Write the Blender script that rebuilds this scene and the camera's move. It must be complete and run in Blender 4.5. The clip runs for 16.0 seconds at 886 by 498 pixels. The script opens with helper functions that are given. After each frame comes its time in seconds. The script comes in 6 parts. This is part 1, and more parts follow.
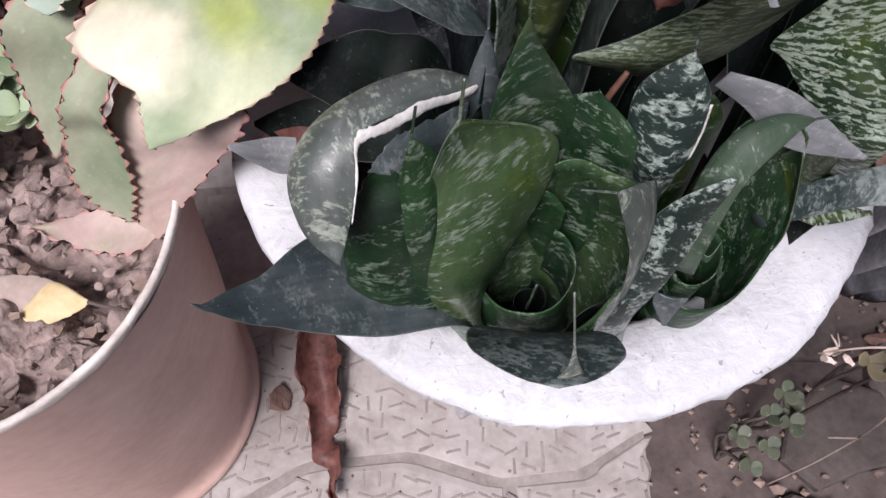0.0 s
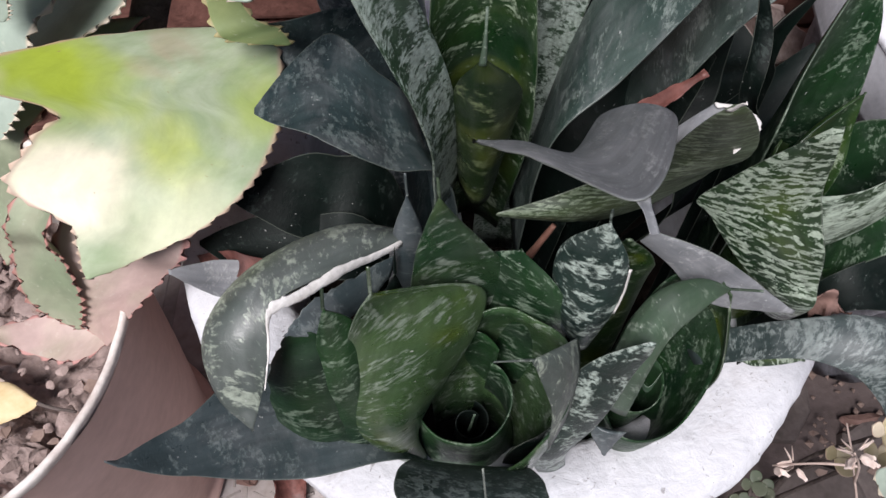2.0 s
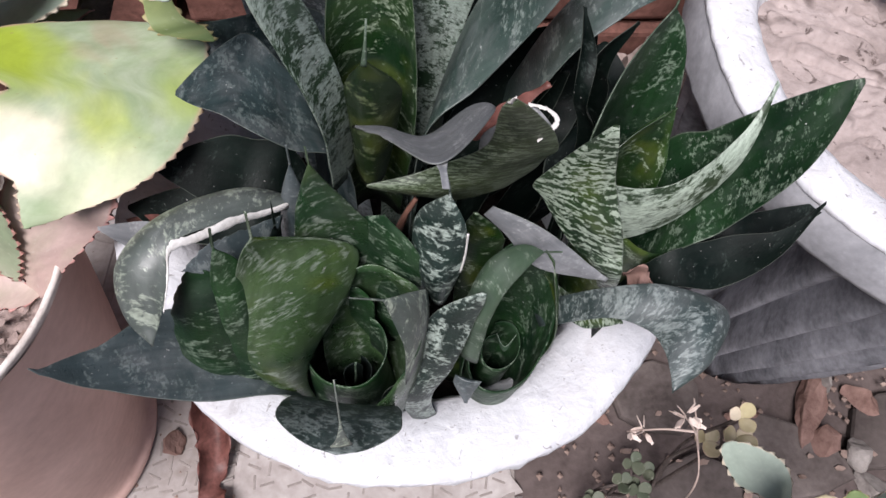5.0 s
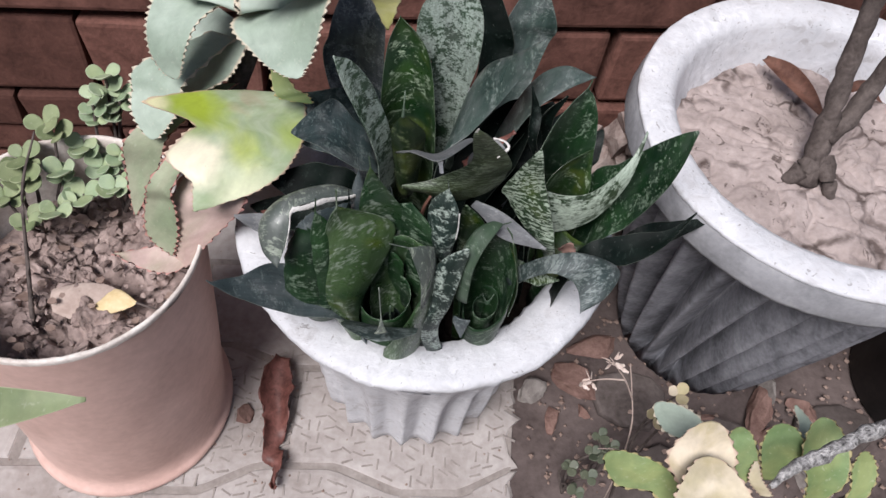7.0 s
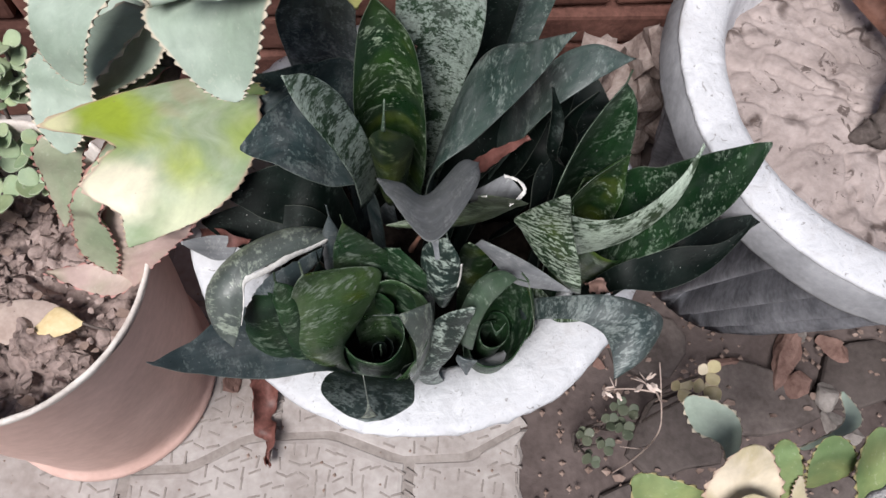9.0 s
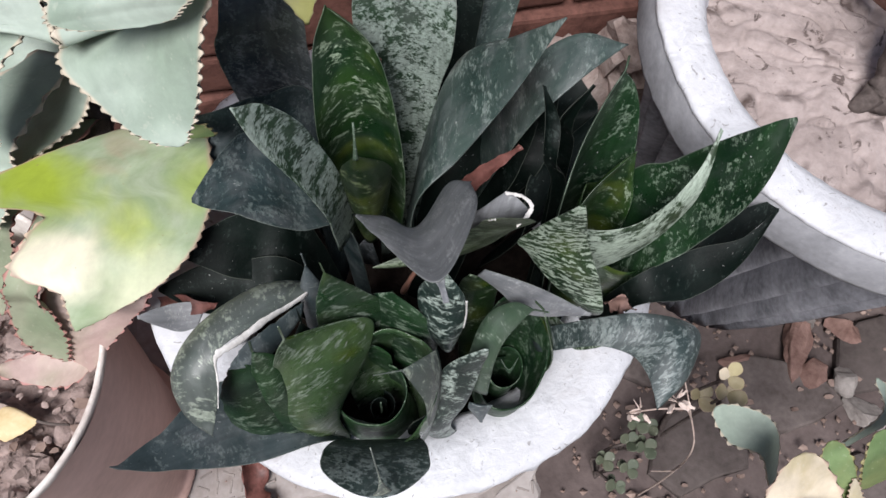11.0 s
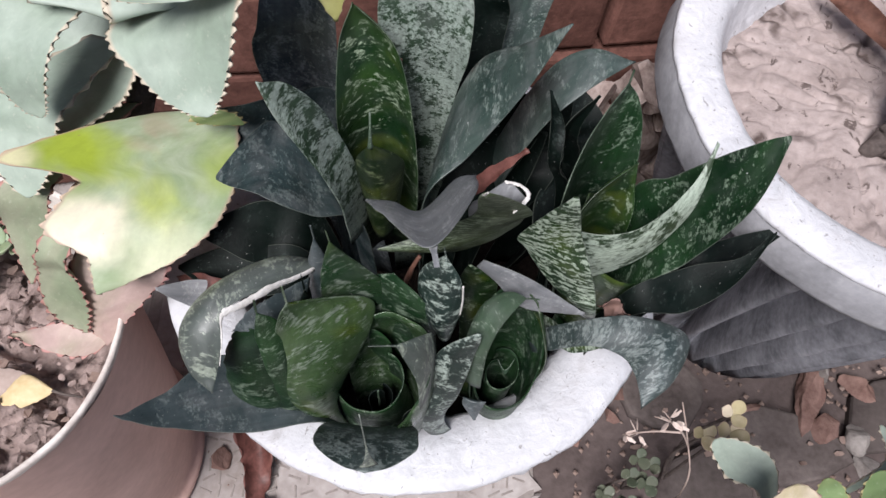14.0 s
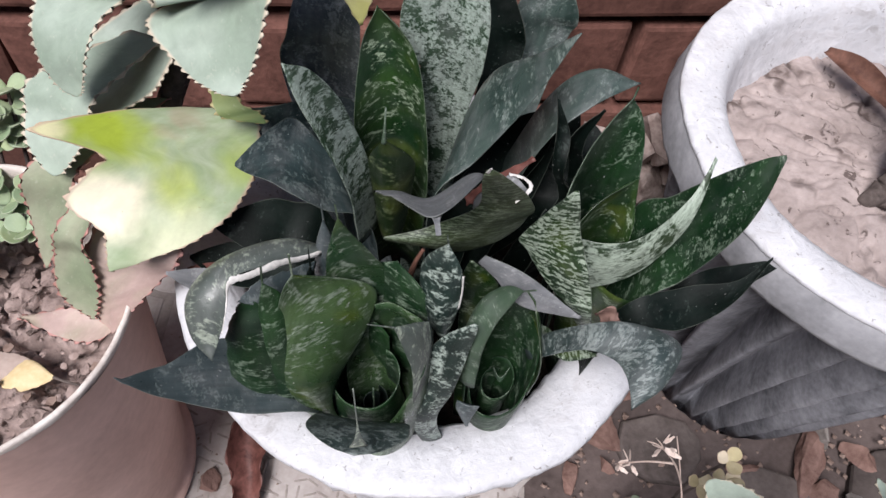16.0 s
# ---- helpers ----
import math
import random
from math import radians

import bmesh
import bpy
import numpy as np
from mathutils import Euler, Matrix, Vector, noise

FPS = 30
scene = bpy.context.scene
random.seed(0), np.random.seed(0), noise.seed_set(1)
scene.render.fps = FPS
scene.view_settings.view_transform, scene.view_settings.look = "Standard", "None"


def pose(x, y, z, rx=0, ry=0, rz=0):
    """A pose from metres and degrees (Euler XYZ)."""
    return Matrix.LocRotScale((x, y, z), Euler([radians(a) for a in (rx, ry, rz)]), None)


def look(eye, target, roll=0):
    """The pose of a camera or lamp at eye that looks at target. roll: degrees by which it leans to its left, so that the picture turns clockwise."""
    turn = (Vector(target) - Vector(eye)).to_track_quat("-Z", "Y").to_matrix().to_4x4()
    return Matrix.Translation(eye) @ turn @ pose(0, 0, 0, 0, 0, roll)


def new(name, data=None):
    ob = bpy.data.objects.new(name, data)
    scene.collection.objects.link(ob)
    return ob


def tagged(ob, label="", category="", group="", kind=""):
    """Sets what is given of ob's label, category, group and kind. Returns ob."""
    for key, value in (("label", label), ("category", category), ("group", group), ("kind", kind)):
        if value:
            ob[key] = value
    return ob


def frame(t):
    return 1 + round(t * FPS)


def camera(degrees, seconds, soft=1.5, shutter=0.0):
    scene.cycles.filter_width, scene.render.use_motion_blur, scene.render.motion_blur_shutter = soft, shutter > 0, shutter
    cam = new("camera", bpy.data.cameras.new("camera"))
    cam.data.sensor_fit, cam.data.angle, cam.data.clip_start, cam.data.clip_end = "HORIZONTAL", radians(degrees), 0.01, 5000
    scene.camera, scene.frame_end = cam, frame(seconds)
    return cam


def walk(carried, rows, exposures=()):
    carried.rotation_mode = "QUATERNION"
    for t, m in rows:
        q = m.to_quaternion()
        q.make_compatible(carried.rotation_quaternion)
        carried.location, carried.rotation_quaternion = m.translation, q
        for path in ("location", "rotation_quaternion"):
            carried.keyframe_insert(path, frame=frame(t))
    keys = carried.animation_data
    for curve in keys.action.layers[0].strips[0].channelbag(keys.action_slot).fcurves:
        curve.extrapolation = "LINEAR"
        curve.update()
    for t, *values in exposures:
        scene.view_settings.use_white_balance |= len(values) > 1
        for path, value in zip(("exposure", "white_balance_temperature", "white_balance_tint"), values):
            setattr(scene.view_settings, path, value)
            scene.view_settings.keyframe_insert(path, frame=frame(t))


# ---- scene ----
cam = camera(61.7, 16.0)
METRES, EYE, TILT, LEAN, TURN = 1.0, 0.72, -66.0, -2.0, 0.0
ROWS = [
    (0.0, 0.0, 0.0, 0.0, 0.0, 0.0, -0.0),
    (0.5, 0.0121, -0.0113, 0.0063, 0.51, 1.06, 0.04),
    (1.0, 0.0139, -0.0094, 0.0211, 0.24, 3.42, -0.05),
    (1.5, 0.0111, -0.0043, 0.0383, -0.51, 2.99, -0.44),
    (2.0, 0.0288, -0.0017, 0.0465, 0.09, 2.31, -1.02),
    (2.5, 0.0214, 0.008, 0.0649, -0.75, 2.28, -1.25),
    (3.0, 0.0115, 0.0102, 0.0765, -3.14, 5.38, -0.8),
    (3.5, 0.012, 0.0049, 0.0861, -2.67, 5.36, -0.02),
    (4.0, 0.0611, -0.0149, 0.0693, -3.33, 0.97, -2.16),
    (6.5, 0.0781, -0.2283, -0.0505, -2.42, 9.42, -4.51),
    (7.0, 0.0888, -0.2914, -0.0706, -0.59, 9.6, -5.77),
    (7.5, 0.0932, -0.266, -0.0299, 0.85, 7.54, -6.56),
    (8.0, 0.0888, -0.2371, 0.0068, 0.66, 3.66, -4.79),
    (8.5, 0.0851, -0.2081, 0.0612, -0.19, -0.4, -3.35),
    (9.0, 0.0769, -0.1797, 0.0818, -0.64, -2.93, -3.72),
    (9.5, 0.0627, -0.1591, 0.0966, -1.11, -2.7, -2.7),
    (12.0, 0.068, -0.1038, 0.0794, -3.98, 0.54, 5.88),
    (12.5, 0.0711, -0.1182, 0.0638, -3.0, 1.55, 4.29),
    (13.0, 0.0676, -0.1315, 0.0538, -2.4, 2.78, 3.56),
    (13.5, 0.0676, -0.1409, 0.0565, -1.64, 3.59, 1.56),
    (14.0, 0.0765, -0.1381, 0.048, -1.08, 3.27, -0.67),
    (14.5, 0.0841, -0.1288, 0.0569, -1.84, 2.57, -2.95),
    (15.0, 0.0797, -0.1038, 0.0372, -2.56, 3.25, -0.73),
    (15.5, 0.0777, -0.0995, 0.0186, -1.63, 7.64, -2.3),
    (16.0, 0.0818, -0.1477, 0.0008, -0.8, 9.0, -4.57),
]
LOOKS = [(0.0, 0.0, 6400, 18), (1.0, 0.0, 6400, 16), (2.0, 0.03, 6400, 14), (2.5, 0.08, 6330, 15), (3.5, 0.2, 6330, 18), (4.0, 0.5, 6350, 22), (5.0, 0.15, 6400, 15), (6.5, 0.0, 6400, 13), (7.0, -0.07, 6400, 12), (7.5, -0.14, 6400, 12), (8.0, -0.13, 6400, 12), (8.5, -0.08, 6400, 10), (9.0, -0.05, 6450, 10), (9.7, -0.04, 6400, 10), (12.0, 0.04, 6330, 12), (16.0, 0.02, 6400, 13)]
walk(cam, [(t, pose(0, 0, EYE, TILT, LEAN, TURN) @ pose(METRES * x, METRES * y, METRES * z, 90 + pitch, roll, yaw)) for t, x, y, z, yaw, pitch, roll in ROWS], LOOKS)

# ---------------------------------------------------------------- light
world = bpy.data.worlds.new("sky")
scene.world = world
world.use_nodes = True
wn = world.node_tree
sky = wn.nodes.new("ShaderNodeTexSky")
sky.sky_type = "NISHITA"
sky.sun_disc = False
sky.sun_elevation, sky.sun_rotation = radians(59), radians(208)
sky.dust_density = 2.0
wn.links.new(sky.outputs[0], wn.nodes["Background"].inputs[0])
wn.nodes["Background"].inputs[1].default_value = 0.078
sun = new("sun", bpy.data.lights.new("sun", "SUN"))
sun.data.energy, sun.data.angle, sun.data.color = 4.8, radians(25), (1.0, 0.972, 0.962)
sun.matrix_world = look((-0.62, -1.05, 2.85), (0.1, 0.3, 0.3))


# ---------------------------------------------------------------- materials
class Nodes:
    """A small helper for node materials."""

    def __init__(self, name, rough=0.7, spec=0.4, metal=0.0):
        self.mat = bpy.data.materials.new(name)
        self.mat.use_nodes = True
        self.tree = self.mat.node_tree
        self.bsdf = self.tree.nodes["Principled BSDF"]
        self.bsdf.inputs["Roughness"].default_value = rough
        self.bsdf.inputs["Specular IOR Level"].default_value = spec
        self.bsdf.inputs["Metallic"].default_value = metal
        self.coord = self.add("ShaderNodeTexCoord")
        self.info = self.add("ShaderNodeObjectInfo")

    def add(self, kind, **props):
        n = self.tree.nodes.new(kind)
        for key, value in props.items():
            n.inputs[key.replace("_", " ")].default_value = value
        return n

    def link(self, a, b):
        self.tree.links.new(a, b)

    def shifted(self, space="Object", scale=(1, 1, 1)):
        """Coordinates in metres, moved by a random amount for each object."""
        mp = self.add("ShaderNodeMapping")
        mp.inputs["Scale"].default_value = scale
        self.link(self.coord.outputs[space], mp.inputs["Vector"])
        mul = self.add("ShaderNodeVectorMath")
        mul.operation = "MULTIPLY"
        comb = self.add("ShaderNodeCombineXYZ")
        for k in range(3):
            self.link(self.info.outputs["Random"], comb.inputs[k])
        self.link(comb.outputs[0], mul.inputs[0])
        mul.inputs[1].default_value = (37.0, 19.0, 11.0)
        add = self.add("ShaderNodeVectorMath")
        self.link(mp.outputs[0], add.inputs[0])
        self.link(mul.outputs[0], add.inputs[1])
        return add.outputs[0]

    def noise(self, vec, scale, detail=4.0, rough=0.55, distort=0.0):
        n = self.add("ShaderNodeTexNoise", Scale=scale, Detail=detail, Roughness=rough, Distortion=distort)
        self.link(vec, n.inputs["Vector"])
        return n.outputs["Fac"]

    def ramp(self, fac, stops, interp="LINEAR"):
        r = self.add("ShaderNodeValToRGB")
        r.color_ramp.interpolation = interp
        e = r.color_ramp.elements
        while len(e) < len(stops):
            e.new(0.5)
        for el, (pos, col) in zip(e, stops):
            el.position = pos
            el.color = (*col, 1) if len(col) == 3 else col
        self.link(fac, r.inputs[0])
        return r.outputs[0]

    def grey(self, fac, lo, hi, a=0.0, b=1.0):
        return self.ramp(fac, [(lo, (a, a, a)), (hi, (b, b, b))])

    def mix(self, fac, a, b, blend="MIX"):
        m = self.add("ShaderNodeMix")
        m.data_type, m.blend_type = "RGBA", blend
        for sock, v in ((m.inputs[0], fac), (m.inputs[6], a), (m.inputs[7], b)):
            if isinstance(v, (int, float)):
                sock.default_value = v
            elif isinstance(v, tuple):
                sock.default_value = (*v, 1)
            else:
                self.link(v, sock)
        return m.outputs[2]

    def math(self, op, a, b=0.0):
        m = self.add("ShaderNodeMath")
        m.operation = op
        for sock, v in ((m.inputs[0], a), (m.inputs[1], b)):
            if isinstance(v, (int, float)):
                sock.default_value = v
            else:
                self.link(v, sock)
        return m.outputs[0]

    def out(self, color, bump=None, strength=0.3, dist=0.002, rough=None):
        if isinstance(color, tuple):
            self.bsdf.inputs["Base Color"].default_value = (*color, 1)
        else:
            self.link(color, self.bsdf.inputs["Base Color"])
        if bump is not None:
            b = self.add("ShaderNodeBump", Strength=strength, Distance=dist)
            self.link(bump, b.inputs["Height"])
            self.link(b.outputs[0], self.bsdf.inputs["Normal"])
        if rough is not None:
            self.link(rough, self.bsdf.inputs["Roughness"])
        return self.mat


def plain(name, dark, light, scale=20.0, fine=150.0, rough=0.75, bump=0.35, dist=0.002, spec=0.35, vary=0.0):
    """A worn surface of two tones, mottled coarsely and finely."""
    n = Nodes(name, rough, spec)
    v = n.shifted()
    a, b = n.noise(v, scale, 6, 0.6, 0.4), n.noise(v, fine, 3)
    mixed = n.math("ADD", n.math("MULTIPLY", a, 0.72), n.math("MULTIPLY", b, 0.28))
    col = n.ramp(mixed, [(0.34, dark), (0.66, light)])
    if vary:
        col = n.mix(n.grey(n.info.outputs["Random"], 0.1, 0.9, 0, vary), col, tuple(0.45 * c for c in dark))
    return n.out(col, mixed, bump, dist)


def leaf_uv(n):
    """Along and across the blade, 0 to 1, and metres along and across it from the second map."""
    uv, met = n.add("ShaderNodeUVMap"), n.add("ShaderNodeUVMap")
    uv.uv_map, met.uv_map = "blade", "metres"
    sep = n.add("ShaderNodeSeparateXYZ")
    n.link(uv.outputs[0], sep.inputs[0])
    edge = n.math("ABSOLUTE", n.math("SUBTRACT", sep.outputs[1], 0.5))
    mul = n.add("ShaderNodeVectorMath")
    comb = n.add("ShaderNodeCombineXYZ")
    n.link(n.info.outputs["Random"], comb.inputs[0])
    n.link(n.info.outputs["Random"], comb.inputs[1])
    n.link(n.info.outputs["Random"], comb.inputs[2])
    mul.operation = "MULTIPLY"
    n.link(comb.outputs[0], mul.inputs[0])
    mul.inputs[1].default_value = (7.3, 4.1, 9.7)
    add = n.add("ShaderNodeVectorMath")
    n.link(met.outputs[0], add.inputs[0])
    n.link(mul.outputs[0], add.inputs[1])
    return sep.outputs[0], edge, add.outputs[0]


def snake_leaf(name, deep, mid, pale, cover, style="fleck", rough=0.42, dust=0.2, glow=None, strength=0.8, spec=0.55):
    """Mottled snake-plant blade. style: fleck (clustered specks), dash (slanting dashes) or band (ragged cross-bands)."""
    n = Nodes(name, rough, spec)
    along, edge, vec = leaf_uv(n)
    mp = n.add("ShaderNodeMapping")
    mp.vector_type = "TEXTURE"
    mp.inputs["Rotation"].default_value = (0, 0, {"dash": -0.75, "band": 0.1, "fleck": 0.35, "vein": 0.06}[style])
    mp.inputs["Scale"].default_value = {"dash": (1.0, 3.2, 1.0), "band": (1.0, 1.6, 1.0), "fleck": (1.0, 1.25, 1.0), "vein": (2.6, 1.0, 1.0)}[style]
    n.link(vec, mp.inputs["Vector"])
    fine = n.noise(mp.outputs[0], 620.0, 4, 0.65, 0.3)
    small = n.noise(mp.outputs[0], 170.0 if style == "vein" else 340.0 if style == "dash" else 290.0, 5, 0.7, 0.8)
    patch = n.noise(vec, 58.0, 4, 0.6, 1.0)
    if style == "band":
        wave = n.add("ShaderNodeTexWave", Scale=80.0, Distortion=10.0, Detail=4.0, Detail_Scale=1.8, Detail_Roughness=0.65)
        n.link(mp.outputs[0], wave.inputs["Vector"])
        mark = n.math("ADD", n.math("ADD", n.math("MULTIPLY", wave.outputs["Fac"], 0.12), n.math("MULTIPLY", small, 0.75)), n.math("ADD", n.math("MULTIPLY", patch, 0.30), -0.10))
    else:
        mark = n.math("ADD", n.math("ADD", n.math("MULTIPLY", small, 0.39), n.math("MULTIPLY", fine, 0.19)), n.math("MULTIPLY", patch, 0.42))
    pale_fac = n.grey(mark, cover, cover + 0.055)
    tone = n.noise(vec, 22.0, 3, 0.5, 0.5)
    base = n.mix(n.grey(tone, 0.36, 0.66), deep, mid)
    if glow:
        base = n.mix(n.math("MULTIPLY", n.grey(n.noise(vec, 26.0, 2, 0.5, 0.4), 0.50, 0.70), n.grey(edge, 0.22, 0.42, 1.0, 0.0)), base, glow)
    shade = n.mix(n.grey(fine, 0.35, 0.65), tuple(0.55 * c for c in pale), pale)
    col = n.mix(n.math("MULTIPLY", pale_fac, strength), base, shade)
    dustn = n.noise(vec, 48.0, 6, 0.7, 0.4)
    col = n.mix(n.grey(dustn, 0.46, 0.72, 0, dust), col, (0.30, 0.30, 0.31))
    speck = n.noise(vec, 520.0, 2, 0.5)
    col = n.mix(n.grey(speck, 0.735, 0.77, 0, 0.6), col, (0.55, 0.55, 0.53))
    run = n.add("ShaderNodeMapping")
    run.inputs["Scale"].default_value = (0.10, 1.0, 1.0)
    n.link(vec, run.inputs["Vector"])
    col = n.mix(1.0, col, n.grey(n.noise(run.outputs[0], 330.0, 4, 0.6), 0.30, 0.70, 0.78, 1.15), "MULTIPLY")
    col = n.mix(n.grey(edge, 0.484, 0.497, 0, 0.4), col, (0.15, 0.17, 0.14))
    return n.out(col, n.math("ADD", n.math("MULTIPLY", fine, 0.35), small), 0.22, 0.0012,
                 n.grey(dustn, 0.3, 0.75, rough - 0.12, rough + 0.25))


def fat_leaf(name, low, high, edge_col, blush, blush_amt=0.0, rough=0.55):
    """Powdery succulent blade with a coloured, toothed rim."""
    n = Nodes(name, rough, 0.35)
    along, edge, vec = leaf_uv(n)
    t, f = n.noise(vec, 14.0, 4, 0.5, 0.3), n.noise(vec, 260.0, 3)
    col = n.mix(n.grey(t, 0.32, 0.68), low, high)
    if blush_amt:
        col = n.mix(n.grey(n.noise(vec, 22.0, 3, 0.5, 0.6), 0.42, 0.62, 0, blush_amt), col, blush)
    col = n.mix(n.grey(f, 0.62, 0.75, 0, 0.25), col, (0.62, 0.62, 0.52))
    col = n.mix(1.0, col, n.grey(n.noise(vec, 70.0, 5, 0.65, 0.3), 0.30, 0.70, 0.84, 1.10), "MULTIPLY")
    col = n.mix(n.grey(n.math("ADD", edge, n.math("MULTIPLY", n.math("SUBTRACT", t, 0.5), 0.05)), 0.458, 0.488, 0, 0.85), col, edge_col)
    return n.out(col, f, 0.12, 0.001)


def yellow_leaf():
    """A dying blade: sage green by the stalk, lime in patches, bleached to cream on one wing and its tip."""
    n = Nodes("kal_yellow", 0.5, 0.35)
    along, edge, vec = leaf_uv(n)
    obj = n.coord.outputs["Object"]
    big = n.noise(obj, 30.0, 3, 0.5, 0.3)
    fine = n.noise(vec, 260.0, 3)

    def near(place, r0, r1):
        """1 at a place of the blade, fading to 0 over r0 to r1 metres."""
        d = n.add("ShaderNodeVectorMath")
        d.operation = "DISTANCE"
        n.link(obj, d.inputs[0])
        d.inputs[1].default_value = place
        dist = n.math("ADD", d.outputs["Value"], n.math("MULTIPLY", n.math("SUBTRACT", big, 0.5), 0.045))
        m = n.add("ShaderNodeMapRange")
        m.interpolation_type = "SMOOTHSTEP"
        n.link(dist, m.inputs[0])
        m.inputs[1].default_value, m.inputs[2].default_value = r0, r1
        m.inputs[3].default_value, m.inputs[4].default_value = 1.0, 0.0
        return m.outputs[0]

    sage = n.mix(n.grey(n.noise(vec, 60.0, 4), 0.35, 0.65), (0.33, 0.42, 0.25), (0.45, 0.52, 0.36))
    col = n.mix(n.math("MULTIPLY", near((0.061, -0.04, 0.14), 0.004, 0.030), 0.9), sage, (0.47, 0.54, 0.10))
    col = n.mix(n.math("MULTIPLY", near((0.025, -0.033, 0.177), 0.010, 0.042), 0.95), col, (0.38, 0.48, 0.04))
    col = n.mix(near((0.031, -0.068, 0.15), 0.012, 0.036), col, (0.95, 0.89, 0.68))
    col = n.mix(n.math("MULTIPLY", near((0.105, -0.010, 0.135), 0.004, 0.032), 0.75), col, (0.36, 0.46, 0.09))
    col = n.mix(near((-0.004, -0.05, 0.194), 0.004, 0.022), col, (0.84, 0.80, 0.48))
    col = n.mix(n.math("MULTIPLY", near((0.071, -0.081, 0.124), 0.006, 0.042), 0.65), col, (0.72, 0.72, 0.50))
    col = n.mix(n.math("MULTIPLY", near((0.059, 0.007, 0.147), 0.004, 0.016), 0.55), col, (0.42, 0.33, 0.24))
    col = n.mix(n.math("MULTIPLY", near((0.051, -0.012, 0.152), 0.003, 0.014), 0.45), col, (0.50, 0.40, 0.28))
    col = n.mix(n.grey(n.noise(vec, 300.0, 2), 0.74, 0.78, 0, 0.5), col, (0.32, 0.24, 0.12))
    run = n.add("ShaderNodeMapping")
    run.inputs["Scale"].default_value = (0.22, 1.0, 1.0)
    n.link(vec, run.inputs["Vector"])
    col = n.mix(1.0, col, n.grey(n.noise(run.outputs[0], 120.0, 4, 0.6, 0.4), 0.30, 0.70, 0.94, 1.04), "MULTIPLY")
    col = n.mix(1.0, col, n.grey(n.noise(vec, 75.0, 5, 0.65, 0.3), 0.30, 0.70, 0.88, 1.08), "MULTIPLY")
    col = n.mix(n.grey(edge, 0.468, 0.495, 0, 0.75), col, (0.50, 0.31, 0.25))
    return n.out(col, fine, 0.12, 0.001)


def painted_concrete(name="painted_concrete"):
    """White-washed rough concrete with grey scuffs and small pits."""
    n = Nodes(name, 0.8, 0.3)
    v = n.shifted()
    big, mid, fine = n.noise(v, 11.0, 5, 0.6, 0.5), n.noise(v, 60.0, 6, 0.65, 0.8), n.noise(v, 240.0, 4)
    col = n.mix(n.grey(mid, 0.35, 0.65), (0.54, 0.545, 0.57), (0.72, 0.725, 0.755))
    col = n.mix(n.math("MULTIPLY", n.grey(big, 0.47, 0.66), n.grey(mid, 0.45, 0.57)), col, (0.42, 0.41, 0.42))
    col = n.mix(n.grey(n.noise(v, 130.0, 3, 0.6, 1.5), 0.645, 0.69, 0, 0.8), col, (0.27, 0.255, 0.255))
    h = n.math("ADD", mid, n.math("MULTIPLY", fine, 0.6))
    return n.out(col, h, 0.55, 0.002)


def mud(name, dark, light, crack, scale=26.0, amount=0.9, bump=0.8):
    """Dried silt: smooth pale crust with the shade of cracks and holes painted brown."""
    n = Nodes(name, 0.95, 0.1)
    v = n.shifted()
    warp = n.add("ShaderNodeTexNoise", Scale=30.0, Detail=4.0)
    n.link(v, warp.inputs["Vector"])
    off = n.add("ShaderNodeVectorMath")
    off.operation = "MULTIPLY_ADD"
    n.link(warp.outputs["Color"], off.inputs[0])
    off.inputs[1].default_value = (0.03, 0.03, 0.03)
    n.link(v, off.inputs[2])
    vor = n.add("ShaderNodeTexVoronoi", Scale=scale)
    vor.feature = "DISTANCE_TO_EDGE"
    n.link(off.outputs[0], vor.inputs["Vector"])
    lump, fine = n.noise(v, 22.0, 6, 0.6, 0.4), n.noise(v, 170.0, 4)
    col = n.mix(n.grey(n.math("ADD", n.math("MULTIPLY", lump, 0.7), n.math("MULTIPLY", fine, 0.3)), 0.36, 0.64), dark, light)
    open_crack = n.math("MULTIPLY", n.grey(vor.outputs["Distance"], 0.015, 0.07, amount, 0.0), n.grey(n.noise(v, 15.0, 3, 0.5, 0.6), 0.46, 0.58))
    col = n.mix(open_crack, col, crack)
    col = n.mix(n.grey(n.noise(v, 48.0, 4, 0.6, 1.6), 0.62, 0.68, 0, 0.8), col, crack)
    return n.out(col, n.math("SUBTRACT", n.math("ADD", lump, n.math("MULTIPLY", fine, 0.5)), open_crack), bump, 0.005)


